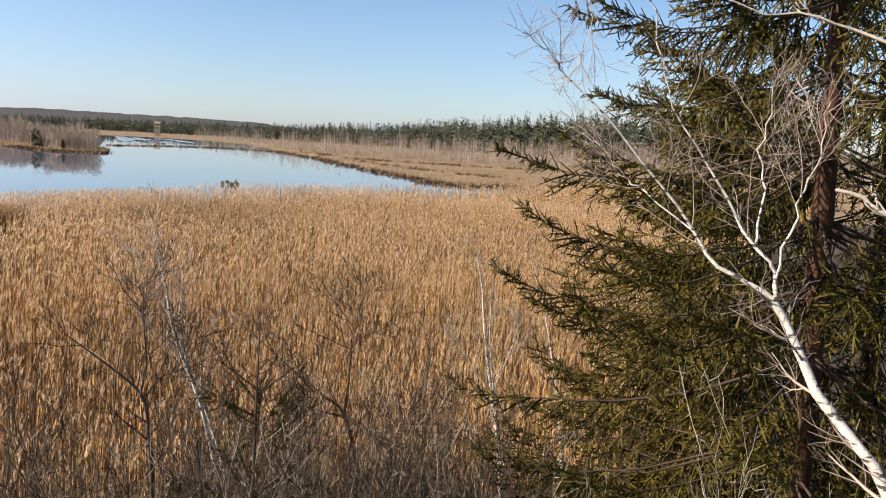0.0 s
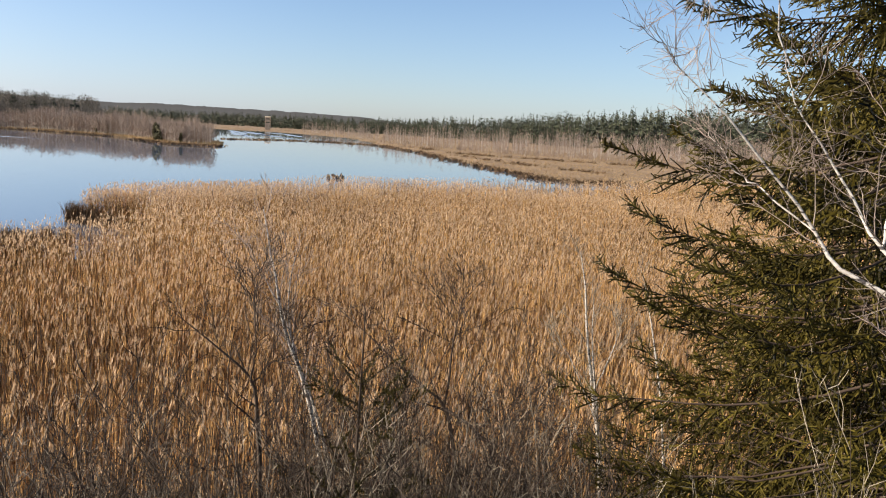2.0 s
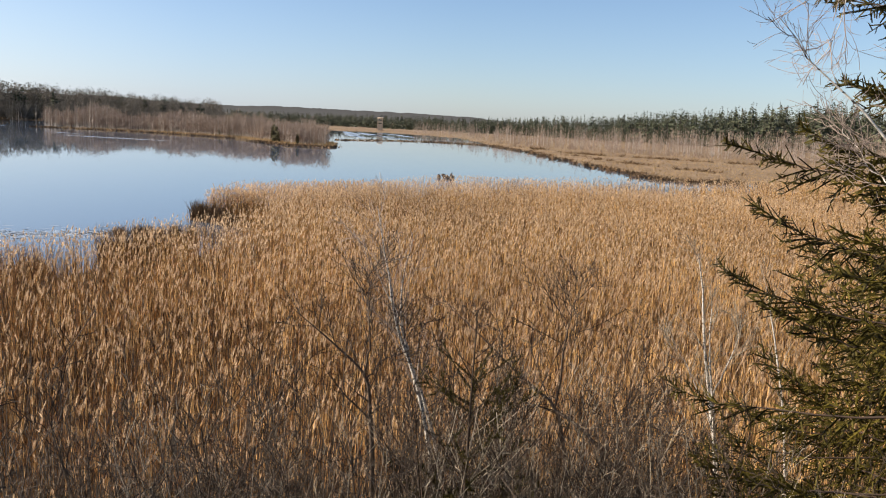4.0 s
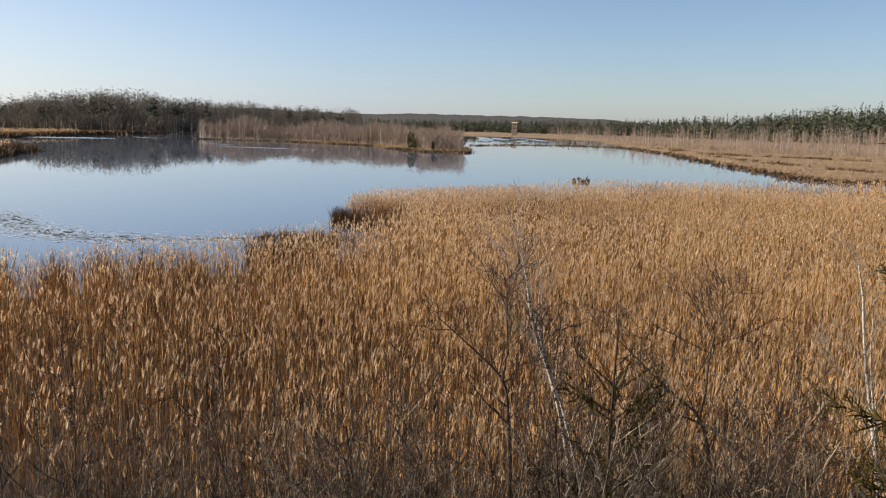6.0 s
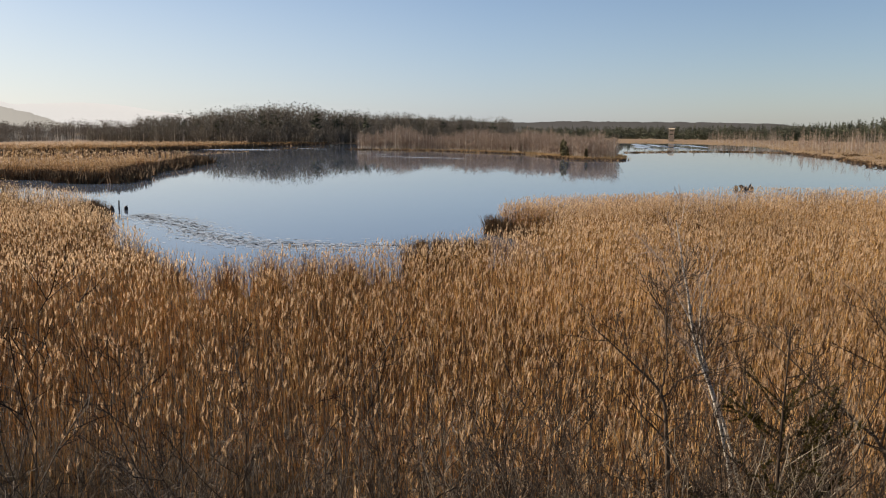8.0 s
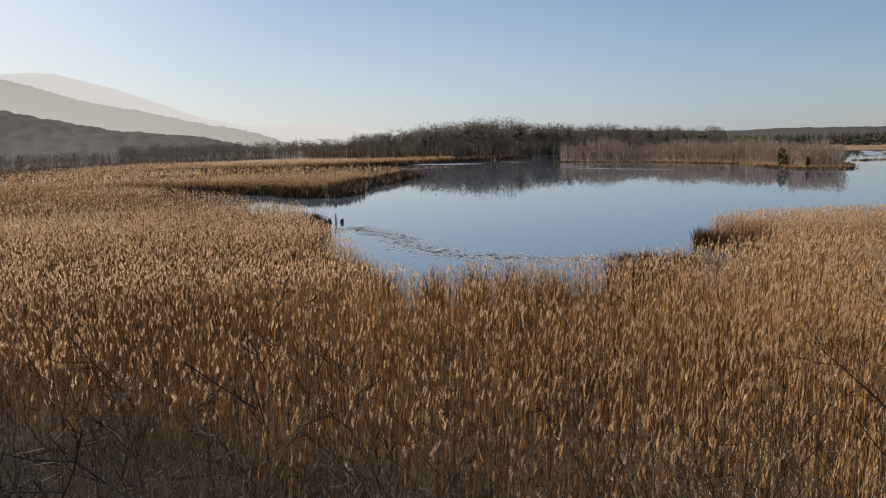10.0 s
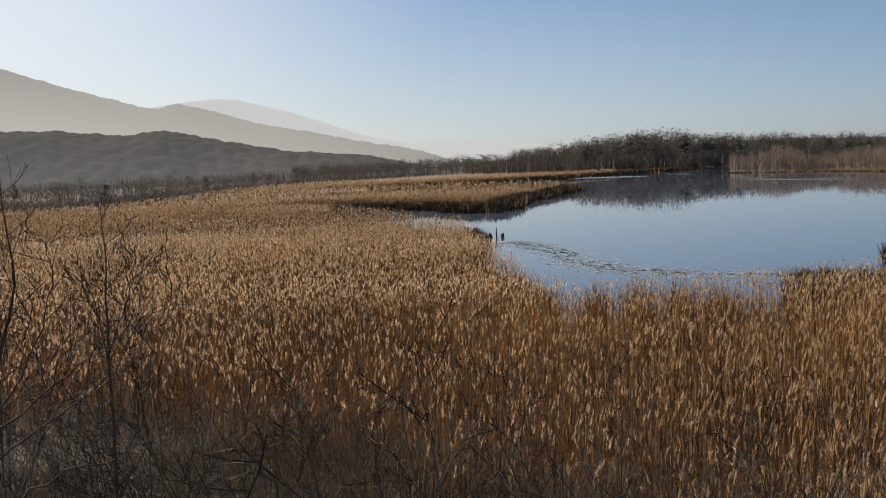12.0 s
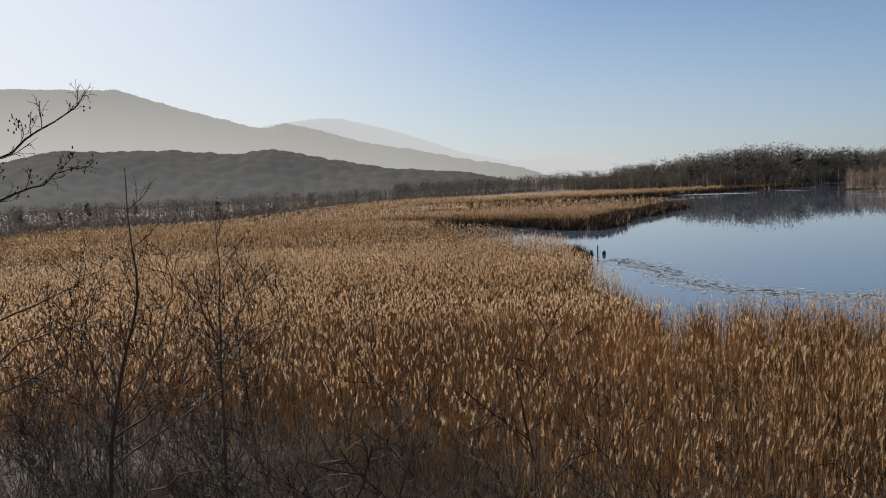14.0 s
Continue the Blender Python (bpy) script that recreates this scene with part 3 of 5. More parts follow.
def wooded_rise():
    """The low rise: its bare wood seen from afar as rounded crowns, one beside the other, over the slope."""
    yaws, deep = np.arange(57, 112, 0.16), np.linspace(0, 1, 64)
    Y, B = np.meshgrid(yaws, deep, indexing="ij")
    D = 655 + 300 * B
    p = polar(Y, D)
    rise = np.interp(Y, [c[0] for c in RISE], [c[1] for c in RISE]) * np.sin(np.clip(B / 0.6, 0, 1) * np.pi / 2) ** 1.2
    rise *= np.where(B > 0.6, np.cos((B - 0.6) / 0.4 * np.pi / 2), 1)
    crowns = np.array([noise.voronoi(Vector((x / 13, y / 13, 0.5)))[0][0] for x, y, _ in p.reshape(-1, 3)]).reshape(Y.shape)
    swell = np.array([noise.noise((x / 70, y / 70, 2)) for x, y, _ in p.reshape(-1, 3)]).reshape(Y.shape)
    p[..., 2] = rise - 5 + np.clip(B * 12, 0, 1) * (5 - 4.6 * crowns ** 1.5 + 3.5 * swell)
    n, k = p.shape[:2]
    i = np.arange(n - 1)[:, None] * k + np.arange(k - 1)
    g = Geo()
    g.add(p, np.concatenate([np.stack([i, i + k, i + k + 1], -1).reshape(-1, 3), np.stack([i, i + k + 1, i + 1], -1).reshape(-1, 3)]))
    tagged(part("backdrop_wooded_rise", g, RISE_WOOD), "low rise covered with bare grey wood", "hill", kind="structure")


wooded_rise()


# ---- reeds ----
def reed_start(yaw):
    return np.interp(yaw, [-20, -10, 0, 10, 25, 45, 62, 86, 110], [18, 14, 11, 10, 10.5, 13, 16, 24, 26])


def reed_points(rng, n, r0, r1, yaw=(-21, 98), shore=True):
    y = rng.uniform(*yaw, n)
    r = np.sqrt(rng.uniform(r0 ** 2, r1 ** 2, n))
    p = polar(y, r)
    ok = on_land(p[:, 0], p[:, 1]) & (r > reed_start(y) + rng.normal(size=n) * 1.6)
    if shore:
        ok &= edge_distance(LAKE, p[:, 0], p[:, 1]) > 0.3
    p = p[ok]
    p[:, 2] = ground_height(p[:, 0], p[:, 1])
    return p


def reeds(g, rng, p, leaves, plume_parts, wide=1.0, tall=1.9, short=0.78):
    """Single reeds: a bent stem, drooping leaves and a feathery plume that nods to one side."""
    N = len(p)
    patch = np.array([noise.noise((x * 0.09, y * 0.09, 0)) for x, y, _ in p])
    h = tall * (1 + 0.14 * patch) * rng.uniform(short, 1.1, N)
    lean = np.stack([rng.normal(0.02, 0.06, N), rng.normal(0.0, 0.06, N), np.ones(N)], -1) * h[:, None]
    mid = p + lean * 0.5 * [0.7, 0.7, 1]
    turn = rng.normal(size=(N, 3)) * [1, 1, 0.1]
    if wide < 1.15:
        g.blades(np.stack([p, mid, p + lean], 1), np.full((N, 3), 0.013 * wide) * [1, 0.8, 0.5], turn, 0)
    else:
        g.slivers(p, lean * 1.03, np.full(N, 0.017 * wide), turn, 0)
    for q in range(leaves):
        u = rng.uniform(0.25, 0.9, N)[:, None]
        a = rng.uniform(0, 2 * np.pi, N)
        L = rng.uniform(0.18, 0.36, N)[:, None]
        way = np.stack([np.cos(a) * 0.35, np.sin(a) * 0.35, rng.uniform(0.6, 2.2, N)], -1) * L * 0.8
        g.slivers(p + lean * u * [0.85, 0.85, 1], way, rng.uniform(0.011, 0.021, N) * wide, rng.normal(size=(N, 3)), 0)
    # branchlets of the plume leave its axis one above the other and nod the same way
    nod = rng.normal(0.0, 1.3, N)
    size = rng.uniform(0.6, 1.15, N)[:, None]
    for q in range(plume_parts):
        s = (q + rng.random(N)[:, None]) / plume_parts
        a = nod + rng.normal(0, 0.8, N)
        out = rng.uniform(0.1, 0.46, N)
        way = np.stack([np.cos(a) * out, np.sin(a) * out, rng.uniform(0.35, 1.0, N)], -1) * size * (0.19 - 0.08 * s)
        axis = np.stack([np.cos(nod), np.sin(nod), 0 * nod], -1) * 0.05 * s + [0, 0, 1.0] * (0.17 * s - 0.06)
        g.slivers(p + lean + axis * size, way, rng.uniform(0.018, 0.034, N) * wide * (1.5 if plume_parts < 5 else 0.95), rng.normal(size=(N, 3)), 1)


def build_reeds():
    rng = np.random.default_rng(21)
    g = Geo()
    p = reed_points(rng, 21000, 9, 32)
    few = np.interp(np.degrees(np.arctan2(-p[:, 0], p[:, 1])), [15, 38, 48, 64, 74, 112], [1.0, 0.6, 0.42, 0.42, 0.56, 0.6])
    reeds(g, rng, p[rng.random(len(p)) < few], 2, 9, 1.0, 1.85, 0.62)
    reeds(g, rng, reed_points(rng, 32000, 9, 32), 2, 0, 1.16, 1.55, 0.55)
    tagged(part("reed_bed", g, [REED_STEM, REED_PLUME], smooth=False), "dense golden brown dry reeds with feathery plumes", "reeds", kind="stuff")
    g = Geo()
    reeds(g, rng, reed_points(rng, 88000, 32, 75), 1, 3, 1.2, 1.85, 0.62)
    reeds(g, rng, reed_points(rng, 40000, 32, 75), 2, 0, 1.3, 1.6, 0.7)
    p = np.stack([rng.uniform(-28.6, -19, 3400), rng.uniform(47.3, 62, 3400), np.full(3400, 0.1)], -1)
    reeds(g, rng, p[on_land(p[:, 0], p[:, 1])], 1, 4, 1.2, 2.1, 0.62)
    reeds(g, rng, np.stack([rng.uniform(-29.2, -25.5, 900), rng.uniform(48.0, 49.6, 900), np.full(900, -0.05)], -1), 1, 3, 1.2, 1.9, 0.62)
    tagged(part("reed_bed", g, [REED_STEM, REED_PLUME], smooth=False), "golden dry reeds reaching to the lake shore", "reeds", kind="stuff")
    g = Geo()
    p = reed_points(rng, 70000, 75, 170, (24, 98))
    reeds(g, rng, p, 2, 1, 2.6, 1.8, 0.7)
    p = reed_points(rng, 24000, 170, 400, (48, 100))
    p = p[np.hypot(p[:, 0], p[:, 1]) < np.interp(np.degrees(np.arctan2(-p[:, 0], p[:, 1])), [48, 66, 72, 78, 83, 93, 100], [400, 440, 345, 222, 184, 182, 150])]
    reeds(g, rng, p[~inside(LAKE, p[:, 0], p[:, 1])], 1, 2, 10.0, 1.8)
    p = reed_points(rng, 28000, 75, 124, (-24, 20))
    reeds(g, rng, p[p[:, 1] < 122], 2, 1, 2.6, 1.75, 0.7)
    line = bend([(-290, 312, 0), (-276, 264, 0), (-268, 236, 0), (-250, 190, 0), (-251, 164, 0), (-250, 130, 0)], 60)[0]
    p = line[rng.integers(60, size=3600)] + np.stack([rng.uniform(-26, 0, 3600), rng.normal(0, 3, 3600), np.zeros(3600)], -1)
    reeds(g, rng, p, 3, 0, 8.0, 1.7)
    tagged(part("reed_bed", g, [REED_STEM, REED_PLUME], smooth=False), "dry reeds on the far spit", "reeds", kind="stuff")
    # meadow of low sedge on the right and far shores
    g = Geo()
    y = rng.uniform(-30, 40, 60000)
    r = np.exp(rng.uniform(np.log(118), np.log(600), 60000))
    p = polar(y, r)
    p = p[on_land(p[:, 0], p[:, 1]) & ((p[:, 1] > 116))]
    N = len(p)
    for q in range(2):
        s = 0.6 + np.hypot(p[:, 0], p[:, 1]) / 400
        way = np.stack([rng.normal(0, 0.35, N), rng.normal(0, 0.35, N), rng.uniform(0.15, 0.5, N)], -1)
        g.slivers(p + rng.normal(size=(N, 3)) * [0.9, 0.9, 0] + [0, 0, 0.1], way, 0.13 * s, rng.normal(size=(N, 3)), 0)
    tagged(part("sedge_meadow", g, [SEDGE], smooth=False), "pale straw-coloured sedge meadow on the far shore", "meadow", kind="stuff")


build_reeds()


# ---- things on the shore ----
def tussock(name, label, p, blades, h, wide, mat, rng, spread=0.5):
    g = Geo()
    N = blades
    b = np.array(p, float) + np.stack([rng.normal(0, spread, N), rng.normal(0, spread, N), np.zeros(N)], -1)
    way = np.stack([rng.normal(0, 0.2, N), rng.normal(0, 0.2, N), rng.uniform(0.5, 1.0, N)], -1) * h
    g.slivers(b, way, np.full(N, wide), rng.normal(size=(N, 3)), 0)
    # the rooted mound that the blades grow from
    k = 12
    a = np.arange(k) * 2 * np.pi / k
    rows = [np.stack([np.cos(a) * r * rng.uniform(0.85, 1.15, k), np.sin(a) * r * rng.uniform(0.85, 1.15, k), np.full(k, z)], -1) for r, z in ((spread * 2.6, -0.5), (spread * 2.3, 0.05), (spread * 1.5, h * 0.28), (spread * 0.5, h * 0.4))]
    i, j = np.arange(k), (np.arange(k) + 1) % k
    faces = [f for q in range(3) for f in (np.stack([i + q * k, j + q * k, j + q * k + k], -1), np.stack([i + q * k, j + q * k + k, i + q * k + k], -1))]
    g.add(np.array(p, float) + np.concatenate(rows), np.concatenate(faces + [np.stack([0 * i[2:] + 3 * k, i[1:-1] + 3 * k, i[2:] + 3 * k], -1)]))
    return tagged(part(name, g, [mat], smooth=False), label, "tussock", "dark tussocks along the shore")


def shore_tussocks():
    rng = np.random.default_rng(31)
    for x, y, h, n, sp in ((-29.4, 48.0, 1.5, 300, 0.22), (-28.8, 47.7, 1.3, 300, 0.24), (-28.1, 47.5, 1.4, 280, 0.24), (-27.3, 47.3, 1.1, 240, 0.26), (-26.4, 47.0, 0.9, 160, 0.35), (-25.2, 46.8, 0.6, 120, 0.4), (-23.4, 45.0, 0.8, 90, 0.5),
                           (-23.5, 31.0, 2.2, 170, 0.2), (-23.35, 31.9, 2.0, 130, 0.18), (-23.1, 32.8, 2.2, 150, 0.18), (-22.9, 34.0, 2.0, 120, 0.18), (-22.4, 35.2, 1.8, 120, 0.2),
                           (-26.6, 22.3, 2.2, 150, 0.3), (-26.5, 24.6, 2.1, 130, 0.3), (-25.6, 26.2, 2.0, 110, 0.35),
                           (-24.6, 27.6, 1.9, 90, 0.4), (-31, 22.9, 1.9, 90, 0.4), (-36, 25.0, 1.8, 90, 0.4),
                           (-63.6, 39.2, 1.7, 220, 0.6), (-62.0, 38.4, 1.6, 220, 0.6), (-60.4, 37.6, 1.4, 200, 0.6), (-58.4, 36.5, 1.3, 160, 0.6), (-64.6, 40.6, 1.2, 160, 0.5),
                           (-67.6, 42.4, 1.0, 200, 0.22), (-66.7, 41.7, 0.9, 180, 0.18), (-58.2, 37.2, 1.1, 220, 0.2), (-59.6, 37.9, 1.3, 220, 0.2),
                           (-27.9, 37.8, 0.95, 200, 0.12), (-27.2, 38.5, 0.95, 220, 0.13), (-26.9, 38.8, 0.9, 200, 0.12), (-26.4, 39.2, 0.8, 150, 0.1), (-25.8, 39.6, 1.1, 160, 0.1), (-25.2, 40.4, 0.9, 140, 0.12)):
        tussock("tussock", "dark brown sedge tussock at the water's edge", (x, y, 0.0), n * 2, h, 0.04, RUSTY_REED if h > 1.6 and -50 < x < -24 else TUSSOCK, rng, sp)
    # rows of dark tussocks along the meadow banks, and painted shade on the spit
    g = Geo()
    for line, lift, width, share in (([(-59, 280), (-35, 222), (-18, 173), (-5, 138), (1, 124), (14, 128)], 1.4, 0.3, 0.8), ([(-22, 208), (-8, 180), (4, 160), (18, 146), (34, 142), (60, 150)], 1.7, 0.3, 0.5), ([(-48, 276), (-25, 230), (-8, 218), (6, 212), (22, 206), (44, 202)], 1.9, 0.36, 0.5),
                 ([(-59, 279), (-78, 287), (-95, 274), (-105, 251)], 1.0, 0.3, 0.7),
                 ([(-78, 187.6), (-90, 186), (-106, 204)], 1.1, 0.26, 1.0), ([(-122, 220), (-162, 236), (-207, 237)], 1.1, 0.26, 1.0),
                 # dark blades along the spit put its reed front's shade into colour
                 ([(-159, 126), (-135, 104), (-121, 85), (-100.5, 65)], 3.0, 0.3, 1.0), ([(-100.5, 64.5), (-116, 64), (-132, 56.5)], 3.0, 0.3, 1.0), ([(-150, 122), (-133, 102), (-119, 84), (-101, 67)], 3.2, 0.3, 1.0),
                 ([(-285, 306), (-271, 262), (-263, 236), (-245, 192), (-245, 166), (-242, 112)], 3.4, 0.9, 1.0)):
        P = bend([(x, y, 0) for x, y in line], 160)[0]
        run = np.convolve(rng.random(166), np.ones(7), "valid")
        keep = (run > np.quantile(run, 1 - share)) & (rng.random(160) < 0.85)
        P = P[keep] + rng.normal(size=(keep.sum(), 3)) * [1.2, 1.2, 0]
        N = len(P)
        for q in range(30 if lift > 2.5 else 14):
            lean = 0.12 if lift > 2.5 else 0.35
            way = np.stack([rng.normal(0, lean, N), rng.normal(0, lean, N), rng.uniform(0.15, 0.55, N)], -1) * lift
            g.slivers(P + rng.normal(size=P.shape) * [0.5, 0.5, 0], way, np.full(N, width), rng.normal(size=(N, 3)), 0)
    tagged(part("bank_tussocks_and_shade", g, [TUSSOCK], smooth=False), "dark tussocks and roots along the far banks, dark blades as shade on the spit", "tussocks", kind="stuff")
    # straw fringe of the island
    g = Geo()
    x, y = rng.uniform(-214, -78, 30000), rng.uniform(186, 240, 30000)
    d = edge_distance(ISLE, x, y)
    k = inside(ISLE, x, y) & (d < 5) & (y < 238)
    p = np.stack([x[k], y[k], 0 * x[k] + 0.05], -1)
    N = len(p)
    for q in range(2):
        way = np.stack([rng.normal(0, 0.25, N), rng.normal(0, 0.25, N), rng.uniform(0.35, 0.9, N)], -1)
        g.slivers(p, way, np.full(N, 0.2), rng.normal(size=(N, 3)), 0)
    tagged(part("island_sedge", g, [SEDGE], smooth=False), "straw-coloured sedge fringe of the island", "sedge", kind="stuff")
    # stumps in open water
    for i, (x, y, h, r) in enumerate(((-27.9, 102.3, 0.42, 0.3), (-27.2, 102.6, 0.45, 0.26), (-26.8, 102.3, 0.36, 0.34), (-26.4, 102.6, 0.7, 0.14), (-26.1, 102.5, 0.38, 0.28),
                                      (-65.3, 42.6, 0.42, 0.22), (-64.7, 43.6, 0.36, 0.2), (-65.9, 42.0, 0.28, 0.24))):
        g = Geo()
        P = bend([(x, y, -0.6), (x + 0.05, y, h * 0.4), (x + rng.normal() * 0.12, y, h)], 6)
        g.tubes(P, r * np.array([[1.3, 1.15, 1, 0.9, 0.8, 0.3]]) * rng.uniform(0.85, 1.1, (1, 6)), 7)
        B, BR = sprout(rng, P, np.full((1, 6), r * 0.5), 4, 0.6, 1.0, h * 0.6, 50, 0.4)
        g.tubes(B, BR, 4)
        tagged(part("tree_stump", g, [WET_WOOD]), "dark dead stump standing in the lake", "stump", "stumps in the lake")
    g = Geo()
    g.tubes(np.array([[(-65.0, 43.15, -0.7), (-65.0, 43.15, 0.5), (-64.97, 43.15, 0.9)]]), np.array([[0.07, 0.065, 0.045]]), 7)
    tagged(part("wooden_post", g, [WET_WOOD]), "dark weathered wooden post in the water", "post")
    # thin ice left on the water
    ice = bpy.data.materials.new("thin_ice")
    ice.use_nodes = True
    b = ice.node_tree.nodes["Principled BSDF"]
    b.inputs["Base Color"].default_value, b.inputs["Roughness"].default_value = (0.27, 0.295, 0.32, 1), 0.25
    for x0, y0, x1, y1, w in ((-255, 200, -219, 213, 8.0), (-236, 238, -214, 231, 1.6), (-148, 177, -114, 175, 1.4), (-168, 196, -150, 190, 1.0), (-104, 318, -136, 372, 2.6), (-118, 338, -160, 420, 3.4),
                              (-96, 306, -112, 330, 2.0), (-126, 392, -150, 425, 3.0), (-112, 300, -128, 332, 2.4), (-122, 318, -150, 378, 3.0),
                              (-134, 352, -172, 430, 3.2), (-108, 352, -130, 396, 2.6), (-90, 296, -100, 312, 1.6)):
        n = 28
        t = np.linspace(0, 1, n)
        c = np.stack([x0 + (x1 - x0) * t, y0 + (y1 - y0) * t], -1)
        wid = w * np.sin(np.pi * t) ** 0.5 * rng.uniform(0.6, 1.2, n) + 0.05
        nrm = unit(np.array([[-(y1 - y0), x1 - x0]]))
        up, dn = c + nrm * wid[:, None], c - nrm * wid[:, None]
        V = np.concatenate([np.c_[up, np.full(n, 0.012)], np.c_[dn, np.full(n, 0.012)], np.c_[up, np.full(n, -0.01)], np.c_[dn, np.full(n, -0.01)]])
        i = np.arange(n - 1)
        quad = lambda a, b_: np.concatenate([np.stack([a + i, b_ + i, b_ + i + 1], -1), np.stack([a + i, b_ + i + 1, a + i + 1], -1)])
        g = Geo()
        g.add(V, np.concatenate([quad(0, n), quad(2 * n, 0), quad(n, 3 * n)]))
        tagged(part("ice_sheet", g, [ice], smooth=False), "thin pale sheet of ice on the lake", "ice", "ice sheets on the lake")


shore_tussocks()


def floating_film():
    """Flecks of reed litter and scum drifting off the near shore."""
    m = material("litter_film", (0.37, 0.38, 0.385), (0.44, 0.435, 0.425), scale=1.5, rough=0.12, island=0.15)
    rng = np.random.default_rng(37)
    n = 2400
    line, way = along(bend([(-60, 41.5, 0), (-52, 39.5, 0), (-46, 36.5, 0), (-40, 35.2, 0), (-34, 37, 0), (-29, 41.5, 0)], 40), rng.random((1, n)) ** 1.3)
    p = line[0] + np.stack([rng.normal(0, 0.6, n), rng.normal(0, 1.1, n), np.full(n, 0.012)], -1)
    a = np.arctan2(way[0][:, 1], way[0][:, 0]) + rng.normal(0, 0.2, n)
    L, W = rng.uniform(0.1, 0.5, n)[:, None], rng.uniform(0.02, 0.12, n)[:, None]
    e, f = np.stack([np.cos(a), np.sin(a), 0 * a], -1), np.stack([-np.sin(a), np.cos(a), 0 * a], -1)
    V = np.stack([p - e * L, p - f * W, p + e * L, p + f * W], 1).reshape(-1, 3)
    k = np.arange(n) * 4
    g = Geo()
    g.add(V, np.concatenate([np.stack([k, k + 1, k + 2], -1), np.stack([k, k + 2, k + 3], -1)]))
    tagged(part("floating_litter", g, [m], smooth=False), "pale film of reed litter floating on the water", "litter", kind="stuff")


floating_film()


def far_tower():
    x, y = -185.7, 528.3
    root = tagged(new("observation_tower"), "tall timber observation tower at the forest edge", "tower")
    root.location = (x, y, 0.2)
    root.rotation_euler = (0, 0, radians(15))
    for px, py in ((-1.5, -1.5), (1.5, -1.5), (1.5, 1.5), (-1.5, 1.5)):
        g = Geo()
        g.box(px - 0.15, py - 0.15, 0, px + 0.15, py + 0.15, 8.2)
        part("post", g, [TOWER_WOOD], root, smooth=False)
    for z in (2.4, 5.0):
        g = Geo()
        g.box(-1.8, -1.8, z, 1.8, 1.8, z + 0.16)
        part("platform", g, [TOWER_WOOD], root, smooth=False)
    for z0, z1 in ((0.1, 2.3), (2.6, 4.4), (5.2, 6.6), (7.3, 8.05)):
        for side in range(2):
            g = Geo()
            g.box(-1.72 if side else -1.65, -1.65 if side else -1.72, z0, -1.66 if side else 1.65, 1.65 if side else -1.66, z1)
            part("plank_wall", g, [TOWER_WOOD], root, smooth=False)
    g = Geo()
    g.add([(-2, -2, 8.1), (2, -2, 8.1), (2, 2, 8.5), (-2, 2, 8.5), (-2, -2, 8.25), (2, -2, 8.25), (2, 2, 8.65), (-2, 2, 8.65)],
          [(0, 2, 1), (0, 3, 2), (4, 5, 6), (4, 6, 7), (0, 1, 5), (0, 5, 4), (1, 2, 6), (1, 6, 5), (2, 3, 7), (2, 7, 6), (3, 0, 4), (3, 4, 7)])
    part("roof", g, [TOWER_WOOD], root, smooth=False)


far_tower()


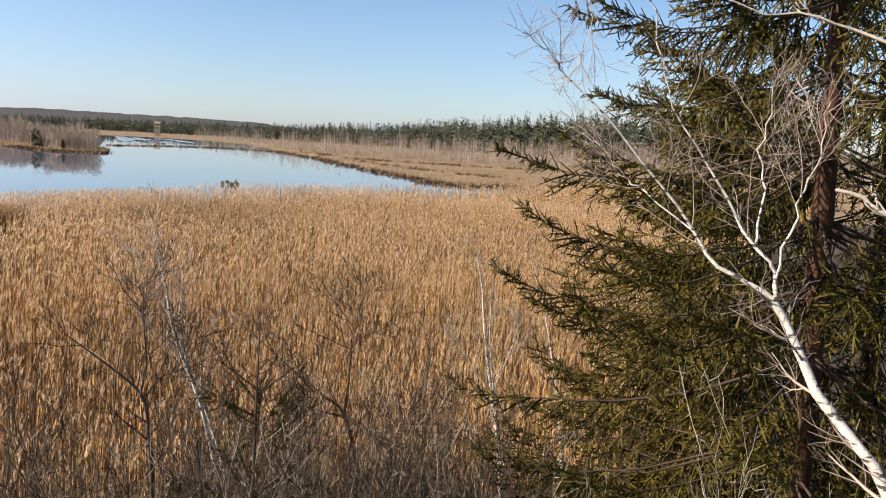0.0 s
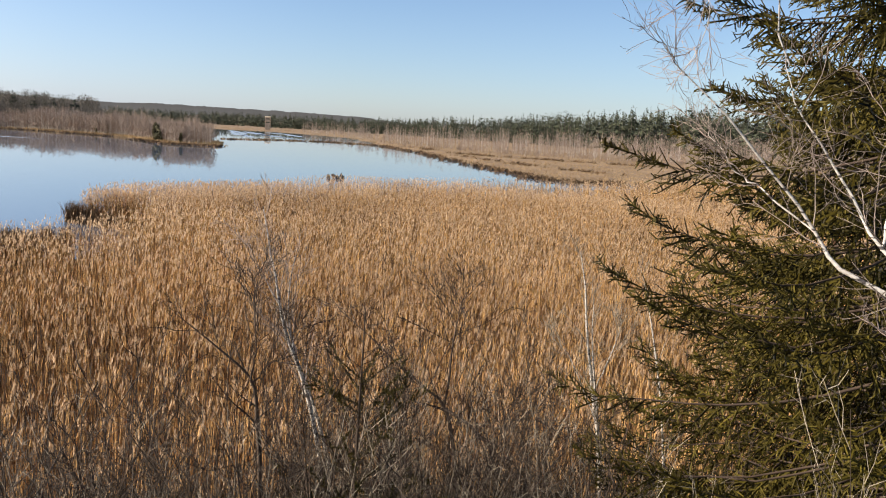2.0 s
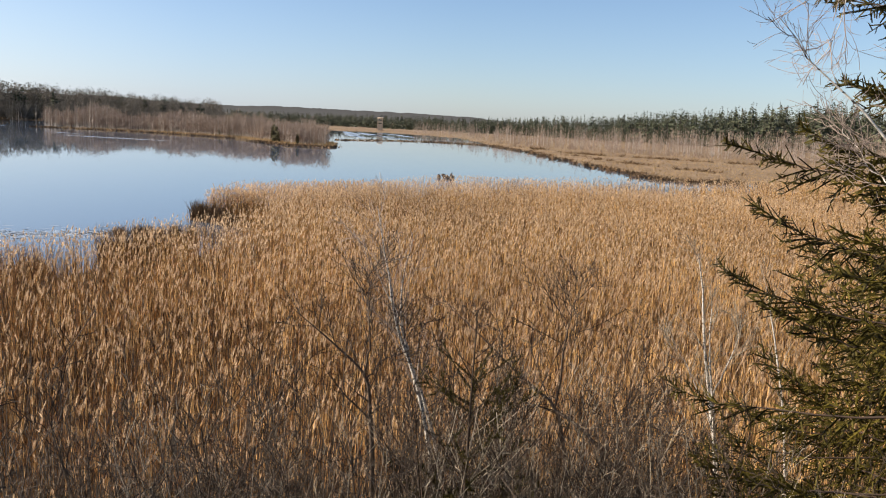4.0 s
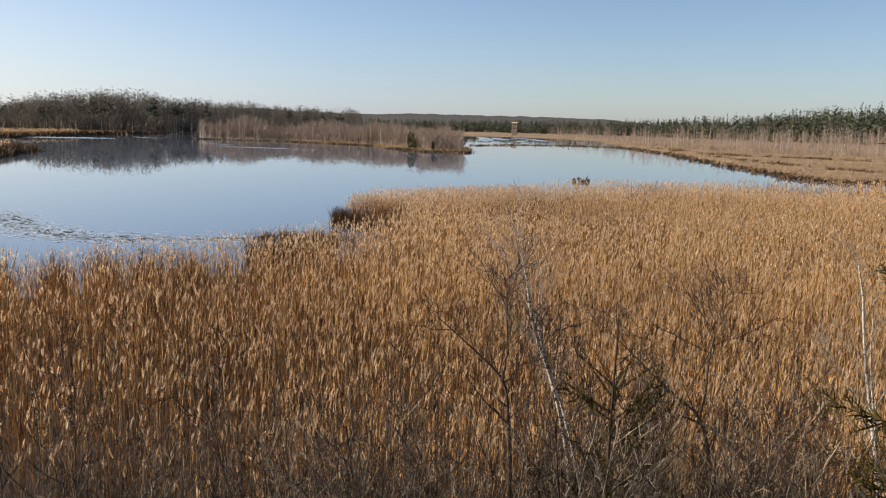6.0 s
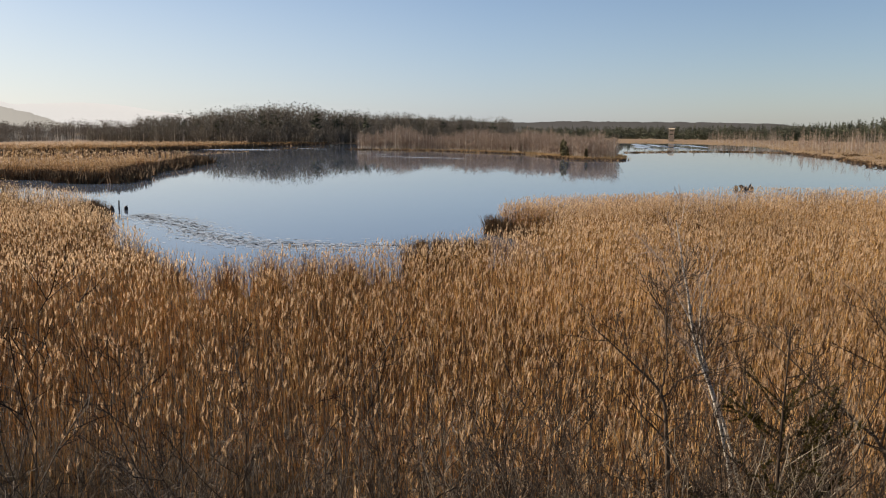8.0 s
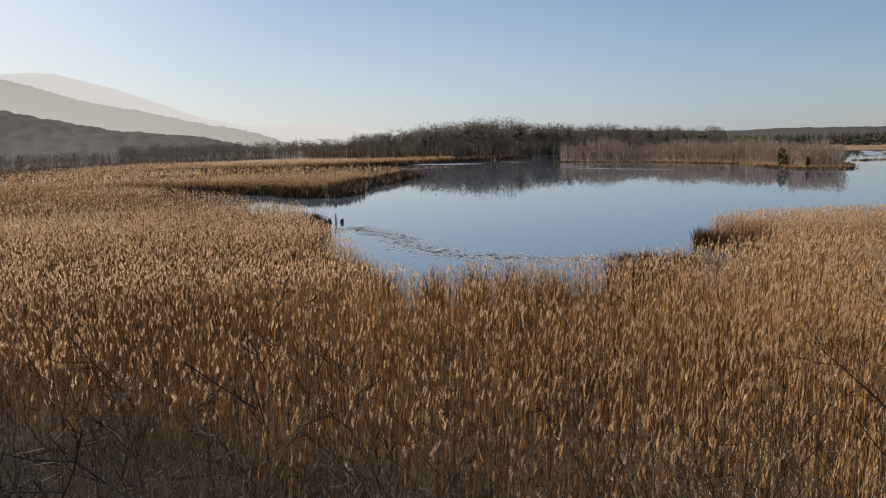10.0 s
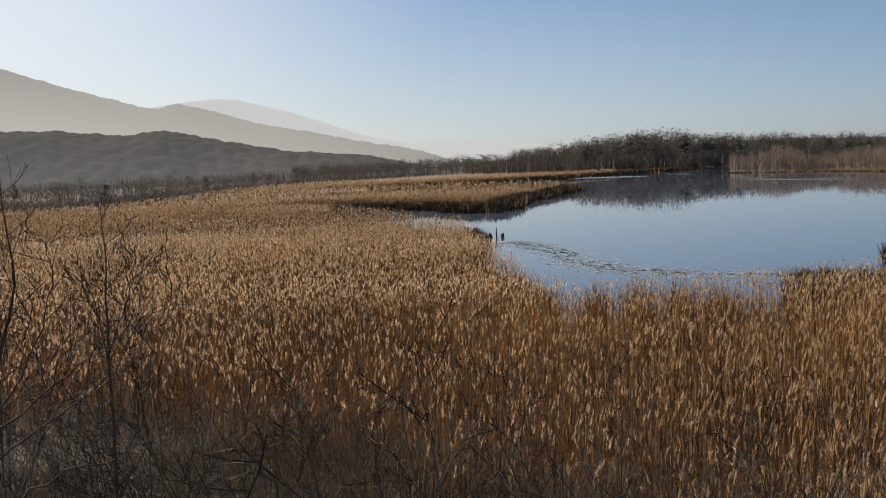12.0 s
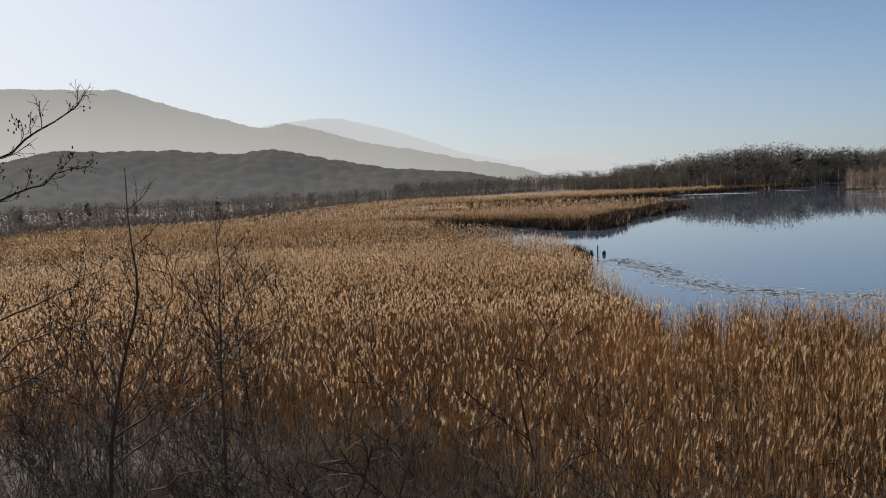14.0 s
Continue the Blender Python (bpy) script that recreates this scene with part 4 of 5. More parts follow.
# ---- spruces ----
def spruce(name, label, base, height, reach, seed, branches=210, second=30, third=10, low=1.0, needles=5):
    """An old spruce: tiers of sagging boughs with upturned tips, curtains of hanging side shoots, and stiff brush-like twigs."""
    rng = np.random.default_rng(seed)
    root = tagged(new(name), label, "tree", "spruces beside the platform")
    root.location = base
    P = bend([(0, 0, -0.3), (0.05, 0, height * 0.3), (-0.03, 0.05, height * 0.65), (0, 0, height)], 12)
    g = Geo()
    g.tubes(P, np.linspace(0.17, 0.015, 12)[None] * height / 14, 12)
    part("trunk", g, [SPRUCE_BARK], root, "reddish brown scaly bark")
    z = np.interp((np.arange(branches) + rng.random(branches)) / branches, [0, 0.07, 0.82, 1], [low, 2.2, min(9.6, height * 0.8), height - 0.4])
    z = np.where(z > low + 0.3, np.round(z / 0.7) * 0.7 + rng.normal(0, 0.1, branches), z)
    az = np.arange(branches) * 2.39996 + rng.normal(0, 0.25, branches)
    share = np.clip((height - z) / (height - reach[0]), 0, 1) ** 0.9
    L = reach[1] * share * rng.uniform(0.72, 1.1, branches) + 0.15
    s = np.linspace(0, 1, 9)
    tip = rng.uniform(0.26, 0.44, branches)[:, None]
    rad = L[:, None] * s
    sway = rng.normal(0, 0.1, branches)[:, None] * s ** 2
    B = np.stack([np.cos(az[:, None] + sway) * rad, np.sin(az[:, None] + sway) * rad, z[:, None] + L[:, None] * (-0.42 * s + tip * s ** 2.4)], -1)
    B[:, 1:] += rng.normal(size=B[:, 1:].shape) * 0.018
    BR = (0.006 + 0.0042 * L)[:, None] * np.linspace(1, 0.15, 9)
    for i in range(branches):
        g = Geo()
        g.tubes(B[i:i + 1], BR[i:i + 1], 5)
        part("branch", g, [BOUGH_BARK], root)
    # side shoots: hanging curtains inside, flat fans towards the tip
    start = np.where(z > 6.2, 0.24, 0.16)[:, None]
    u = start + (1 - start) * (np.arange(second) + rng.random((branches, second))) / second
    base2, tan = along(B, u)
    flat = unit(np.cross(tan, [0, 0, 1.0])) * np.where(np.arange(second) % 2, 1, -1)[None, :, None]
    inner = np.clip(1.05 - u, 0, 1)[..., None]
    d = unit(tan * 0.8 + flat * rng.uniform(0.45, 1.0, u.shape)[..., None] - np.array([0, 0, 1.0]) * rng.uniform(0.15, 1.6, u.shape)[..., None] * inner)
    L2 = (0.2 + 0.62 * (1 - u) ** 0.7 * np.minimum(1, u * 3)) * rng.uniform(0.65, 1.2, u.shape) * np.minimum(1, L / 2)[:, None]
    d, L2, p, inner = d.reshape(-1, 3), L2.ravel(), base2.reshape(-1, 3), inner.reshape(-1, 1)
    pts = [p]
    for q in range(3):
        d = unit(d + np.array([0, 0, -0.5]) * inner + np.array([0, 0, 0.12]) * (1 - inner) + rng.normal(size=d.shape) * 0.08)
        pts.append(pts[-1] + d * (L2 / 3)[:, None])
    S = np.stack(pts, 1)
    # the upper crown is thinner
    S = S[(np.repeat(z, second) < 7.8) | (rng.random(len(S)) < 0.95)]
    # the shaded side away from the marsh carries fewer shoots
    S = S[(S[:, 0] @ np.array([-0.75, -0.66, 0]) > -0.7) | (rng.random(len(S)) < 0.35)]
    SR = np.full((len(S), 4), 0.004)
    T, TR = sprout(rng, S, SR, third, 0.05, 1.0, 0.105, 56, -0.05, 2, 0.8, 0.08, 0.3)
    tips, _ = sprout(rng, B[:, 5:], BR[:, 5:], 12, 0.1, 1.0, 0.2, 36, 0.25, 2, 0.5, 0.08, 0.2)
    T = np.concatenate([T, tips])
    g = Geo()
    g.tubes(S, rng.uniform(0.008, 0.012, (len(S), 1)) * np.array([[0.9, 1, 0.9, 0.4]]), 3)
    g.tubes(T, rng.uniform(0.0065, 0.0095, (len(T), 1)) * np.array([[1.0, 0.6]]), 3)
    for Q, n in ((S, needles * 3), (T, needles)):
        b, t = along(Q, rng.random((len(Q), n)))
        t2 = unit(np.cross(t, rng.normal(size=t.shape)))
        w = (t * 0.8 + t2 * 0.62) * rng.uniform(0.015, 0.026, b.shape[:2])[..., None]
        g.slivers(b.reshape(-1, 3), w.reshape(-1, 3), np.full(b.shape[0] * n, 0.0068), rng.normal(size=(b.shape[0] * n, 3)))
    tagged(part("foliage", g, [NEEDLE], root, "olive green needle sprays, inner shade mixed into their colour", smooth=False), kind="stuff")
    # dead twigs near the trunk
    D, DR = sprout(rng, P, np.full((1, 12), 0.012), 44, 0.1, 0.75, 1.1, 85, -0.35, 5, 0.4, 0.1, 0.2)
    D2, DR2 = sprout(rng, D, DR, 6, 0.2, 1.0, 0.45, 50, -0.5, 4, 0.5)
    g = Geo()
    g.tubes(D, DR, 3), g.tubes(D2, DR2 * 0.8, 3)
    tagged(part("deadwood", g, [GREY_TWIG], root, "bare grey dead twigs"), kind="stuff")
    return root


spruce("spruce", "old Norway spruce with drooping olive branches", (3.75, 8.2, 0.1), 15.0, (6.6, 3.1), 41)
spruce("spruce", "tall shaded spruce at the back of the group", (5.5, 10.3, 0.1), 13.5, (4.5, 2.9), 47, 130, 18, 9, 1.0, 2)
spruce("spruce", "darker spruce standing close behind the first", (3.5, 10.4, 0.1), 8.4, (2.0, 2.9), 43, 130, 20, 8, 1.0, 2)


# ---- birches and alders ----
def hero_tree(name, label, category, bark, twig_mat, limbs, radii, seed, n1=8, len1=0.9, n2=6, len2=0.4, n3=0, cones=0, rise=0.5, sides=8, group="", ang=45, fine=1.0):
    """A bare tree from a few limb lines; each line forks into side branches and twigs."""
    rng = np.random.default_rng(seed)
    root = tagged(new(name), label, category, group)
    root.location = limbs[0][0]
    o = np.array(limbs[0][0])
    lines, rads = [], []
    for i, (pts, (r0, r1)) in enumerate(zip(limbs, radii)):
        k = 14
        P = bend(np.array(pts, float) - o, k, 0.011 if r0 < 0.02 else 0.006, rng)
        Rr = np.linspace(r0, r1, k)[None] * rng.uniform(0.94, 1.06, (1, k))
        g = Geo()
        g.tubes(P, Rr, sides)
        part("trunk" if i == 0 else "limb", g, [bark], root)
        lines.append(P), rads.append(Rr)
    P, Rr = np.concatenate(lines), np.concatenate(rads)
    A, AR = sprout(rng, P, Rr, n1, 0.3, 1.0, len1, ang, rise, 6, 0.42, 0.06)
    B, BR = sprout(rng, A, AR, n2, 0.15, 1.0, len2, 42, rise * 0.6, 5, 0.55, 0.07)
    g = Geo()
    g.tubes(A, np.maximum(AR, 0.0045 * fine), 4), g.tubes(B, np.maximum(BR, 0.003 * fine), 3)
    last = B
    if n3:
        C, CR = sprout(rng, B, BR, n3, 0.2, 1.0, len2 * 0.5, 40, rise * 0.4, 4, 0.6, 0.08)
        g.tubes(C, np.maximum(CR, 0.0022 * fine), 3)
        last = C
    tagged(part("crown", g, [twig_mat], root), kind="stuff")
    if cones:
        pick = rng.random(len(last)) < cones
        p = last[pick][:, -1]
        g = Geo()
        for q in range(3):
            c = p + rng.normal(size=p.shape) * 0.018
            h = rng.uniform(0.01, 0.018, len(c))
            d = np.zeros((len(c), 3, 3))
            d[:, :, 2] = np.array([0, -0.5, -1.0]) * h[:, None]
            g.tubes(c[:, None] + d, np.array([0.0015, 0.0048, 0.0015])[None] * np.ones((len(c), 1)), 5)
        tagged(part("cone_cluster", g, [DARK_TWIG], root, "small dark hanging cones"), kind="stuff")
    return root


def foreground_trees():
    hero_tree("birch", "leaning white birch forking beside the spruce", "tree", BIRCH, RED_TWIG,
              [[(3.9, 3.9, 0.1), (3.35, 4.2, 2.4), (2.85, 4.5, 4.5), (2.65, 4.59, 5.12), (2.37, 4.85, 5.5), (2.2, 5.04, 5.9), (2.09, 5.09, 6.1)],
               [(2.09, 5.09, 6.1), (1.81, 5.19, 6.25), (1.6, 5.26, 6.49), (1.21, 5.26, 6.94), (0.78, 5.24, 7.38), (0.51, 5.17, 7.67)],
               [(2.1, 5.08, 6.12), (2.09, 5.09, 6.28), (1.96, 5.14, 6.41), (1.73, 5.33, 6.85), (1.48, 5.4, 7.2), (1.4, 5.45, 7.5)],
               [(1.96, 5.14, 6.41), (2.01, 5.23, 6.73), (2.02, 5.33, 7.08), (2.06, 5.31, 7.44)],
               [(2.09, 5.09, 6.22), (2.13, 4.96, 6.65), (2.17, 4.84, 6.99), (2.15, 4.73, 7.31)],
               [(1.6, 5.26, 6.49), (1.31, 5.44, 6.72), (1.14, 5.58, 6.85), (0.95, 5.6, 7.1)],
               [(1.4, 5.45, 7.5), (1.3, 5.42, 7.85), (1.15, 5.38, 8.03), (0.97, 5.41, 8.17), (0.87, 5.43, 8.0), (0.86, 5.43, 7.78), (0.84, 5.44, 7.59), (0.74, 5.45, 7.39)]],
              [(0.046, 0.026), (0.016, 0.002), (0.015, 0.002), (0.0085, 0.002), (0.009, 0.002), (0.006, 0.002), (0.0055, 0.0018)], 51, 9, 0.55, 6, 0.3, 2, rise=0.35, sides=12, fine=0.55)
    hero_tree("dead_tree", "broken pale dead stem without bark", "tree", DEAD_WOOD, DEAD_WOOD,
              [[(4.6, 2.4, 0.0), (4.2, 2.7, 3.0), (3.3, 3.1, 6.1), (2.3, 3.4, 6.65), (1.89, 3.53, 6.77), (1.81, 3.57, 6.83), (1.71, 3.62, 6.86)], [(1.86, 3.54, 6.78), (1.83, 3.5, 6.85), (1.8, 3.5, 6.87)],
               [(3.3, 3.1, 6.1), (2.8, 3.6, 7.0), (2.26, 4.01, 7.47), (1.98, 4.15, 7.62), (1.84, 4.21, 7.66), (1.7, 4.28, 7.71), (1.55, 4.33, 7.7), (1.34, 4.4, 7.8)],
               [(1.84, 4.21, 7.66), (1.74, 4.26, 7.75), (1.66, 4.3, 7.86)]],
              [(0.028, 0.008), (0.008, 0.005), (0.011, 0.003), (0.005, 0.002)], 52, 1, 0.1, 1, 0.1)
    hero_tree("birch_sapling", "thin white twin-stemmed birch in front of the reeds", "tree", BIRCH, RED_TWIG,
              [[(-2.75, 10.7, 0.1), (-2.9, 10.61, 2.19), (-3.16, 10.54, 3.47), (-3.43, 10.45, 4.24), (-3.57, 10.4, 5.07), (-3.71, 10.35, 5.87)],
               [(-2.78, 10.8, 0.4), (-2.87, 10.93, 2.05), (-3.14, 10.86, 3.13), (-3.39, 10.78, 3.85), (-3.48, 10.75, 4.48), (-3.4, 10.78, 5.17)],
               [(-3.16, 10.54, 3.3), (-3.3, 10.5, 4.0), (-3.62, 10.5, 4.7), (-3.95, 10.4, 5.4)]],
              [(0.04, 0.006), (0.032, 0.005), (0.014, 0.003)], 53, 11, 1.0, 5, 0.4, 2, rise=0.5, group="young birches", ang=32)
    hero_tree("birch_sapling", "slender white birch sapling near the spruce", "tree", BIRCH, GREY_TWIG,
              [[(1.3, 12.95, 0.1), (1.17, 12.95, 1.56), (0.93, 12.97, 2.8), (0.76, 12.98, 3.83), (0.64, 12.98, 4.75), (0.55, 12.99, 5.2)],
               [(1.2, 12.9, 0.6), (1.0, 12.9, 2.5), (0.85, 12.95, 3.6), (0.8, 12.95, 4.5)],
               [(1.0, 12.95, 2.4), (0.6, 12.8, 3.3), (0.25, 12.7, 3.9)], [(0.9, 12.95, 2.9), (1.15, 12.8, 3.7), (1.25, 12.8, 4.2)]],
              [(0.042, 0.006), (0.028, 0.005), (0.013, 0.003), (0.013, 0.003)], 54, 9, 0.7, 5, 0.35, 2, rise=0.5, group="young birches", ang=32)
    hero_tree("birch_sapling", "pale birch stem half hidden by the spruce", "tree", BIRCH, GREY_TWIG,
              [[(2.4, 13.8, 0.1), (2.1, 13.84, 2.67), (1.82, 13.88, 4.06), (1.57, 13.91, 4.93)]], [(0.025, 0.003)], 55, 10, 0.7, 5, 0.35, rise=0.5, group="young birches", ang=32)
    hero_tree("alder", "dark forked alder with knobbly twigs", "tree", ALDER_BARK, DARK_TWIG,
              [[(-3.3, 9.5, 0.1), (-3.37, 9.41, 2.69), (-3.41, 9.4, 3.4), (-3.48, 9.38, 3.82), (-3.88, 9.22, 4.26), (-4.31, 9.03, 4.68)],
               [(-3.48, 9.38, 3.8), (-3.43, 9.39, 4.23), (-3.47, 9.38, 4.78), (-3.44, 9.38, 5.2)],
               [(-3.48, 9.38, 3.75), (-3.3, 9.4, 4.0), (-3.1, 9.5, 4.15), (-2.95, 9.5, 4.5)], [(-3.4, 9.4, 3.2), (-3.0, 9.2, 2.9), (-2.3, 9.1, 2.75)]],
              [(0.04, 0.004), (0.014, 0.003), (0.012, 0.003), (0.012, 0.003)], 56, 12, 0.8, 6, 0.4, 3, cones=0.1, group="alders", rise=0.3)
    hero_tree("alder", "dark alder with crooked spreading limbs", "tree", ALDER_BARK, DARK_TWIG,
              [[(-0.8, 10, 0.1), (-0.94, 9.96, 2.41), (-1.01, 9.95, 3.02), (-1.15, 9.93, 3.54), (-1.49, 9.89, 3.83), (-1.9, 9.82, 4.19), (-2.5, 9.8, 4.7)],
               [(-1.15, 9.93, 3.5), (-0.75, 9.77, 3.33), (-0.16, 9.6, 2.77), (0.15, 9.5, 2.2)], [(-1.15, 9.93, 3.5), (-1.08, 9.94, 4.2), (-1.04, 9.95, 4.63), (-0.95, 9.95, 5.1)],
               [(-0.75, 9.77, 3.33), (-0.4, 9.7, 3.5), (0.1, 9.6, 3.6)]],
              [(0.036, 0.004), (0.024, 0.006), (0.016, 0.003), (0.009, 0.002)], 57, 12, 0.8, 6, 0.4, 3, group="alders", rise=0.3)
    hero_tree("alder", "many-limbed young alder with tiny cones", "tree", ALDER_BARK, DARK_TWIG,
              [[(-6.45, -0.3, 0.1), (-6.46, -0.25, 3.0), (-6.47, -0.19, 4.91), (-6.47, -0.11, 5.49), (-6.47, -0.03, 5.86), (-6.47, 0.05, 6.18), (-6.47, 0.09, 6.45), (-6.47, 0.07, 6.73), (-6.47, 0.06, 7.24)],
               [(-6.47, -0.11, 5.49), (-6.37, -0.21, 5.75), (-6.27, -0.25, 6.08), (-6.17, -0.27, 6.32)], [(-6.47, -0.11, 5.45), (-6.56, 0.16, 5.82), (-6.66, 0.29, 6.13), (-6.75, 0.34, 6.41), (-6.85, 0.32, 6.61)],
               [(-6.47, -0.13, 5.32), (-6.34, 0.18, 5.56), (-6.2, 0.48, 5.8), (-6.01, 0.9, 6.1)], [(-6.47, -0.16, 5.1), (-6.34, 0.13, 5.34), (-6.19, 0.55, 5.6), (-6.03, 0.81, 5.83)],
               [(-6.47, -0.14, 5.2), (-6.57, -0.32, 5.57), (-6.66, -0.49, 5.69)], [(-6.46, -0.2, 4.7), (-6.3, 0.2, 5.0), (-6.1, 0.6, 5.12), (-5.95, 0.95, 5.3)]],
              [(0.02, 0.0025), (0.007, 0.002), (0.0075, 0.002), (0.008, 0.002), (0.008, 0.002), (0.007, 0.002), (0.008, 0.002)], 58, 9, 0.42, 5, 0.2, 1, cones=0.08, group="alders", rise=0.45, fine=0.55)
    hero_tree("alder", "straight young alder rising above the reeds", "tree", ALDER_BARK, DARK_TWIG,
              [[(-8.8, 0.85, 0.1), (-8.8, 0.9, 3.0), (-8.8, 0.93, 4.73), (-8.8, 0.94, 5.2), (-8.8, 0.96, 5.77), (-8.79, 0.98, 6.29), (-8.79, 0.98, 6.77)],
               [(-8.8, 0.94, 5.1), (-8.91, 0.87, 5.77), (-9.01, 0.83, 6.11)], [(-8.8, 0.95, 5.3), (-8.87, 1.18, 5.86), (-8.95, 1.28, 6.19)]],
              [(0.024, 0.003), (0.008, 0.002), (0.008, 0.002)], 59, 12, 0.55, 6, 0.26, 1, cones=0.12, group="alders", rise=0.5, fine=0.7)
    hero_tree("alder", "large alder reaching in with cone-laden boughs", "tree", ALDER_BARK, DARK_TWIG,
              [[(-5.0, -2.4, 0.1), (-5.0, -2.3, 4.0), (-5.0, -2.2, 6.2), (-4.95, -2.1, 8.5), (-4.9, -2.0, 10.0)],
               [(-5.0, -2.2, 6.2), (-5.02, -1.4, 6.75), (-5.03, -0.82, 7.1), (-5.06, -0.57, 7.25), (-5.07, -0.41, 7.36), (-5.07, -0.24, 7.49), (-5.07, -0.14, 7.58)],
               [(-5.0, -2.2, 6.0), (-5.02, -1.4, 6.6), (-5.03, -0.83, 6.91), (-5.05, -0.59, 7.04), (-5.07, -0.43, 7.1), (-5.07, -0.29, 7.18), (-5.07, -0.21, 7.19)],
               [(-5.0, -2.25, 5.2), (-5.4, -1.5, 5.8), (-5.61, -0.98, 6.15), (-5.65, -0.64, 6.36), (-5.67, -0.4, 6.46), (-5.67, -0.11, 6.61)],
               [(-5.0, -2.3, 4.6), (-5.4, -1.6, 5.3), (-5.61, -1.01, 5.77), (-5.65, -0.67, 5.93), (-5.67, -0.43, 6.06), (-5.67, -0.31, 6.18)],
               [(-5.0, -2.25, 4.9), (-5.4, -1.6, 5.5), (-5.61, -1.0, 5.9), (-5.65, -0.65, 6.16), (-5.67, -0.44, 6.23), (-5.67, -0.17, 6.3)]],
              [(0.07, 0.03), (0.012, 0.002), (0.011, 0.002), (0.012, 0.002), (0.012, 0.002), (0.01, 0.002)], 60, 9, 0.17, 4, 0.1, 2, cones=0.14, group="alders", rise=0.4, fine=0.5)


foreground_trees()


def young_spruce():
    rng = np.random.default_rng(61)
    root = tagged(new("young_spruce"), "sparse young spruce with upswept dark branches", "tree")
    root.location = (-1.78, 7.8, 0.1)
    P = bend([(0, 0, 0), (0.0, 0, 3.2), (0.04, 0.01, 5.1)], 12)
    g = Geo()
    g.tubes(P, np.linspace(0.032, 0.005, 12)[None], 7)
    part("trunk", g, [DARK_TWIG], root)
    B, BR = sprout(rng, P, np.linspace(0.034, 0.016, 12)[None], 46, 0.3, 0.98, 1.35, 55, 0.2, 6, 0.26, 0.03, 0.8)
    T, TR = sprout(rng, B, BR, 5, 0.35, 0.95, 0.22, 40, 0.2, 4, 0.6)
    g = Geo()
    for i in range(len(B)):
        g = Geo()
        g.tubes(B[i:i + 1], BR[i:i + 1], 4), g.tubes(T[i * 5:i * 5 + 5], TR[i * 5:i * 5 + 5], 3)
        part("branch", g, [DARK_TWIG], root)
    pairs = [along(Q[Q[:, 0, 2] < z], rng.random(((Q[:, 0, 2] < z).sum(), n))) for Q, z, n in ((B, 4.4, 210), (T, 4.3, 70))]
    b, t = (np.concatenate([q[i].reshape(-1, 3) for q in pairs]) for i in (0, 1))
    t2 = unit(np.cross(t, rng.normal(size=t.shape)))
    g = Geo()
    w = (t * 0.6 + t2 * 0.8) * rng.uniform(0.018, 0.032, len(b))[..., None]
    g.slivers(b.reshape(-1, 3), w.reshape(-1, 3), np.full(b.size // 3, 0.01), rng.normal(size=(b.size // 3, 3)))
    tagged(part("foliage", g, [NEEDLE], root, "thin green needles low on the tree", smooth=False), kind="stuff")


young_spruce()


# ---- bare shrubs below the platform ----
def shrub(name, label, height, stems, n1, n2, mats, seed, n3=0, thick=0.0045):
    rng = np.random.default_rng(seed)
    root = tagged(new(name), label, "shrub", "bare shrubs below the platform")
    a = rng.uniform(0, 2 * np.pi, stems)
    out = rng.uniform(0.05, 0.42, stems)
    h = height * rng.uniform(0.6, 1.05, stems)
    foot = np.stack([np.cos(a), np.sin(a), 0 * a], -1) * rng.uniform(0.02, 0.35, stems)[:, None] + [0, 0, -0.15]
    s = np.linspace(0, 1, 7)[:, None]
    P = foot[:, None] + s * h[:, None, None] * np.stack([np.cos(a) * out, np.sin(a) * out, np.ones(stems)], -1)[:, None]
    P[:, 1:] += np.cumsum(rng.normal(size=(stems, 6, 3)) * [0.05, 0.05, 0.0], 1)
    Rr = (0.003 + 0.0022 * h)[:, None] * np.linspace(1, 0.2, 7)
    for i in range(stems):
        g = Geo()
        g.tubes(P[i:i + 1], Rr[i:i + 1], 4)
        part("stem", g, [mats[0]], root)
    A, AR = sprout(rng, P, Rr, n1, 0.2, 1.0, height * 0.28, 38, 0.45, 3, 0.5, 0.07)
    B, BR = sprout(rng, A, AR, n2, 0.15, 1.0, height * 0.1, 52, 0.3, 3, 0.6, 0.2)
    g = Geo()
    g.tubes(A, np.maximum(AR, thick * 0.6), 3)
    g.blades(B, np.full(B.shape[:2], thick) * [1, 0.8, 0.5], rng.normal(size=(len(B), 3)))
    if n3:
        C, CR = sprout(rng, B, BR, n3, 0.2, 1.0, height * 0.05, 60, 0.1, 2, 0.7, 0.1)
        g.slivers(C[:, 0], C[:, 1] - C[:, 0], np.full(len(C), thick * 0.9), rng.normal(size=(len(C), 3)))
    tagged(part("crown", g, [mats[1]], root), kind="stuff")
    return root


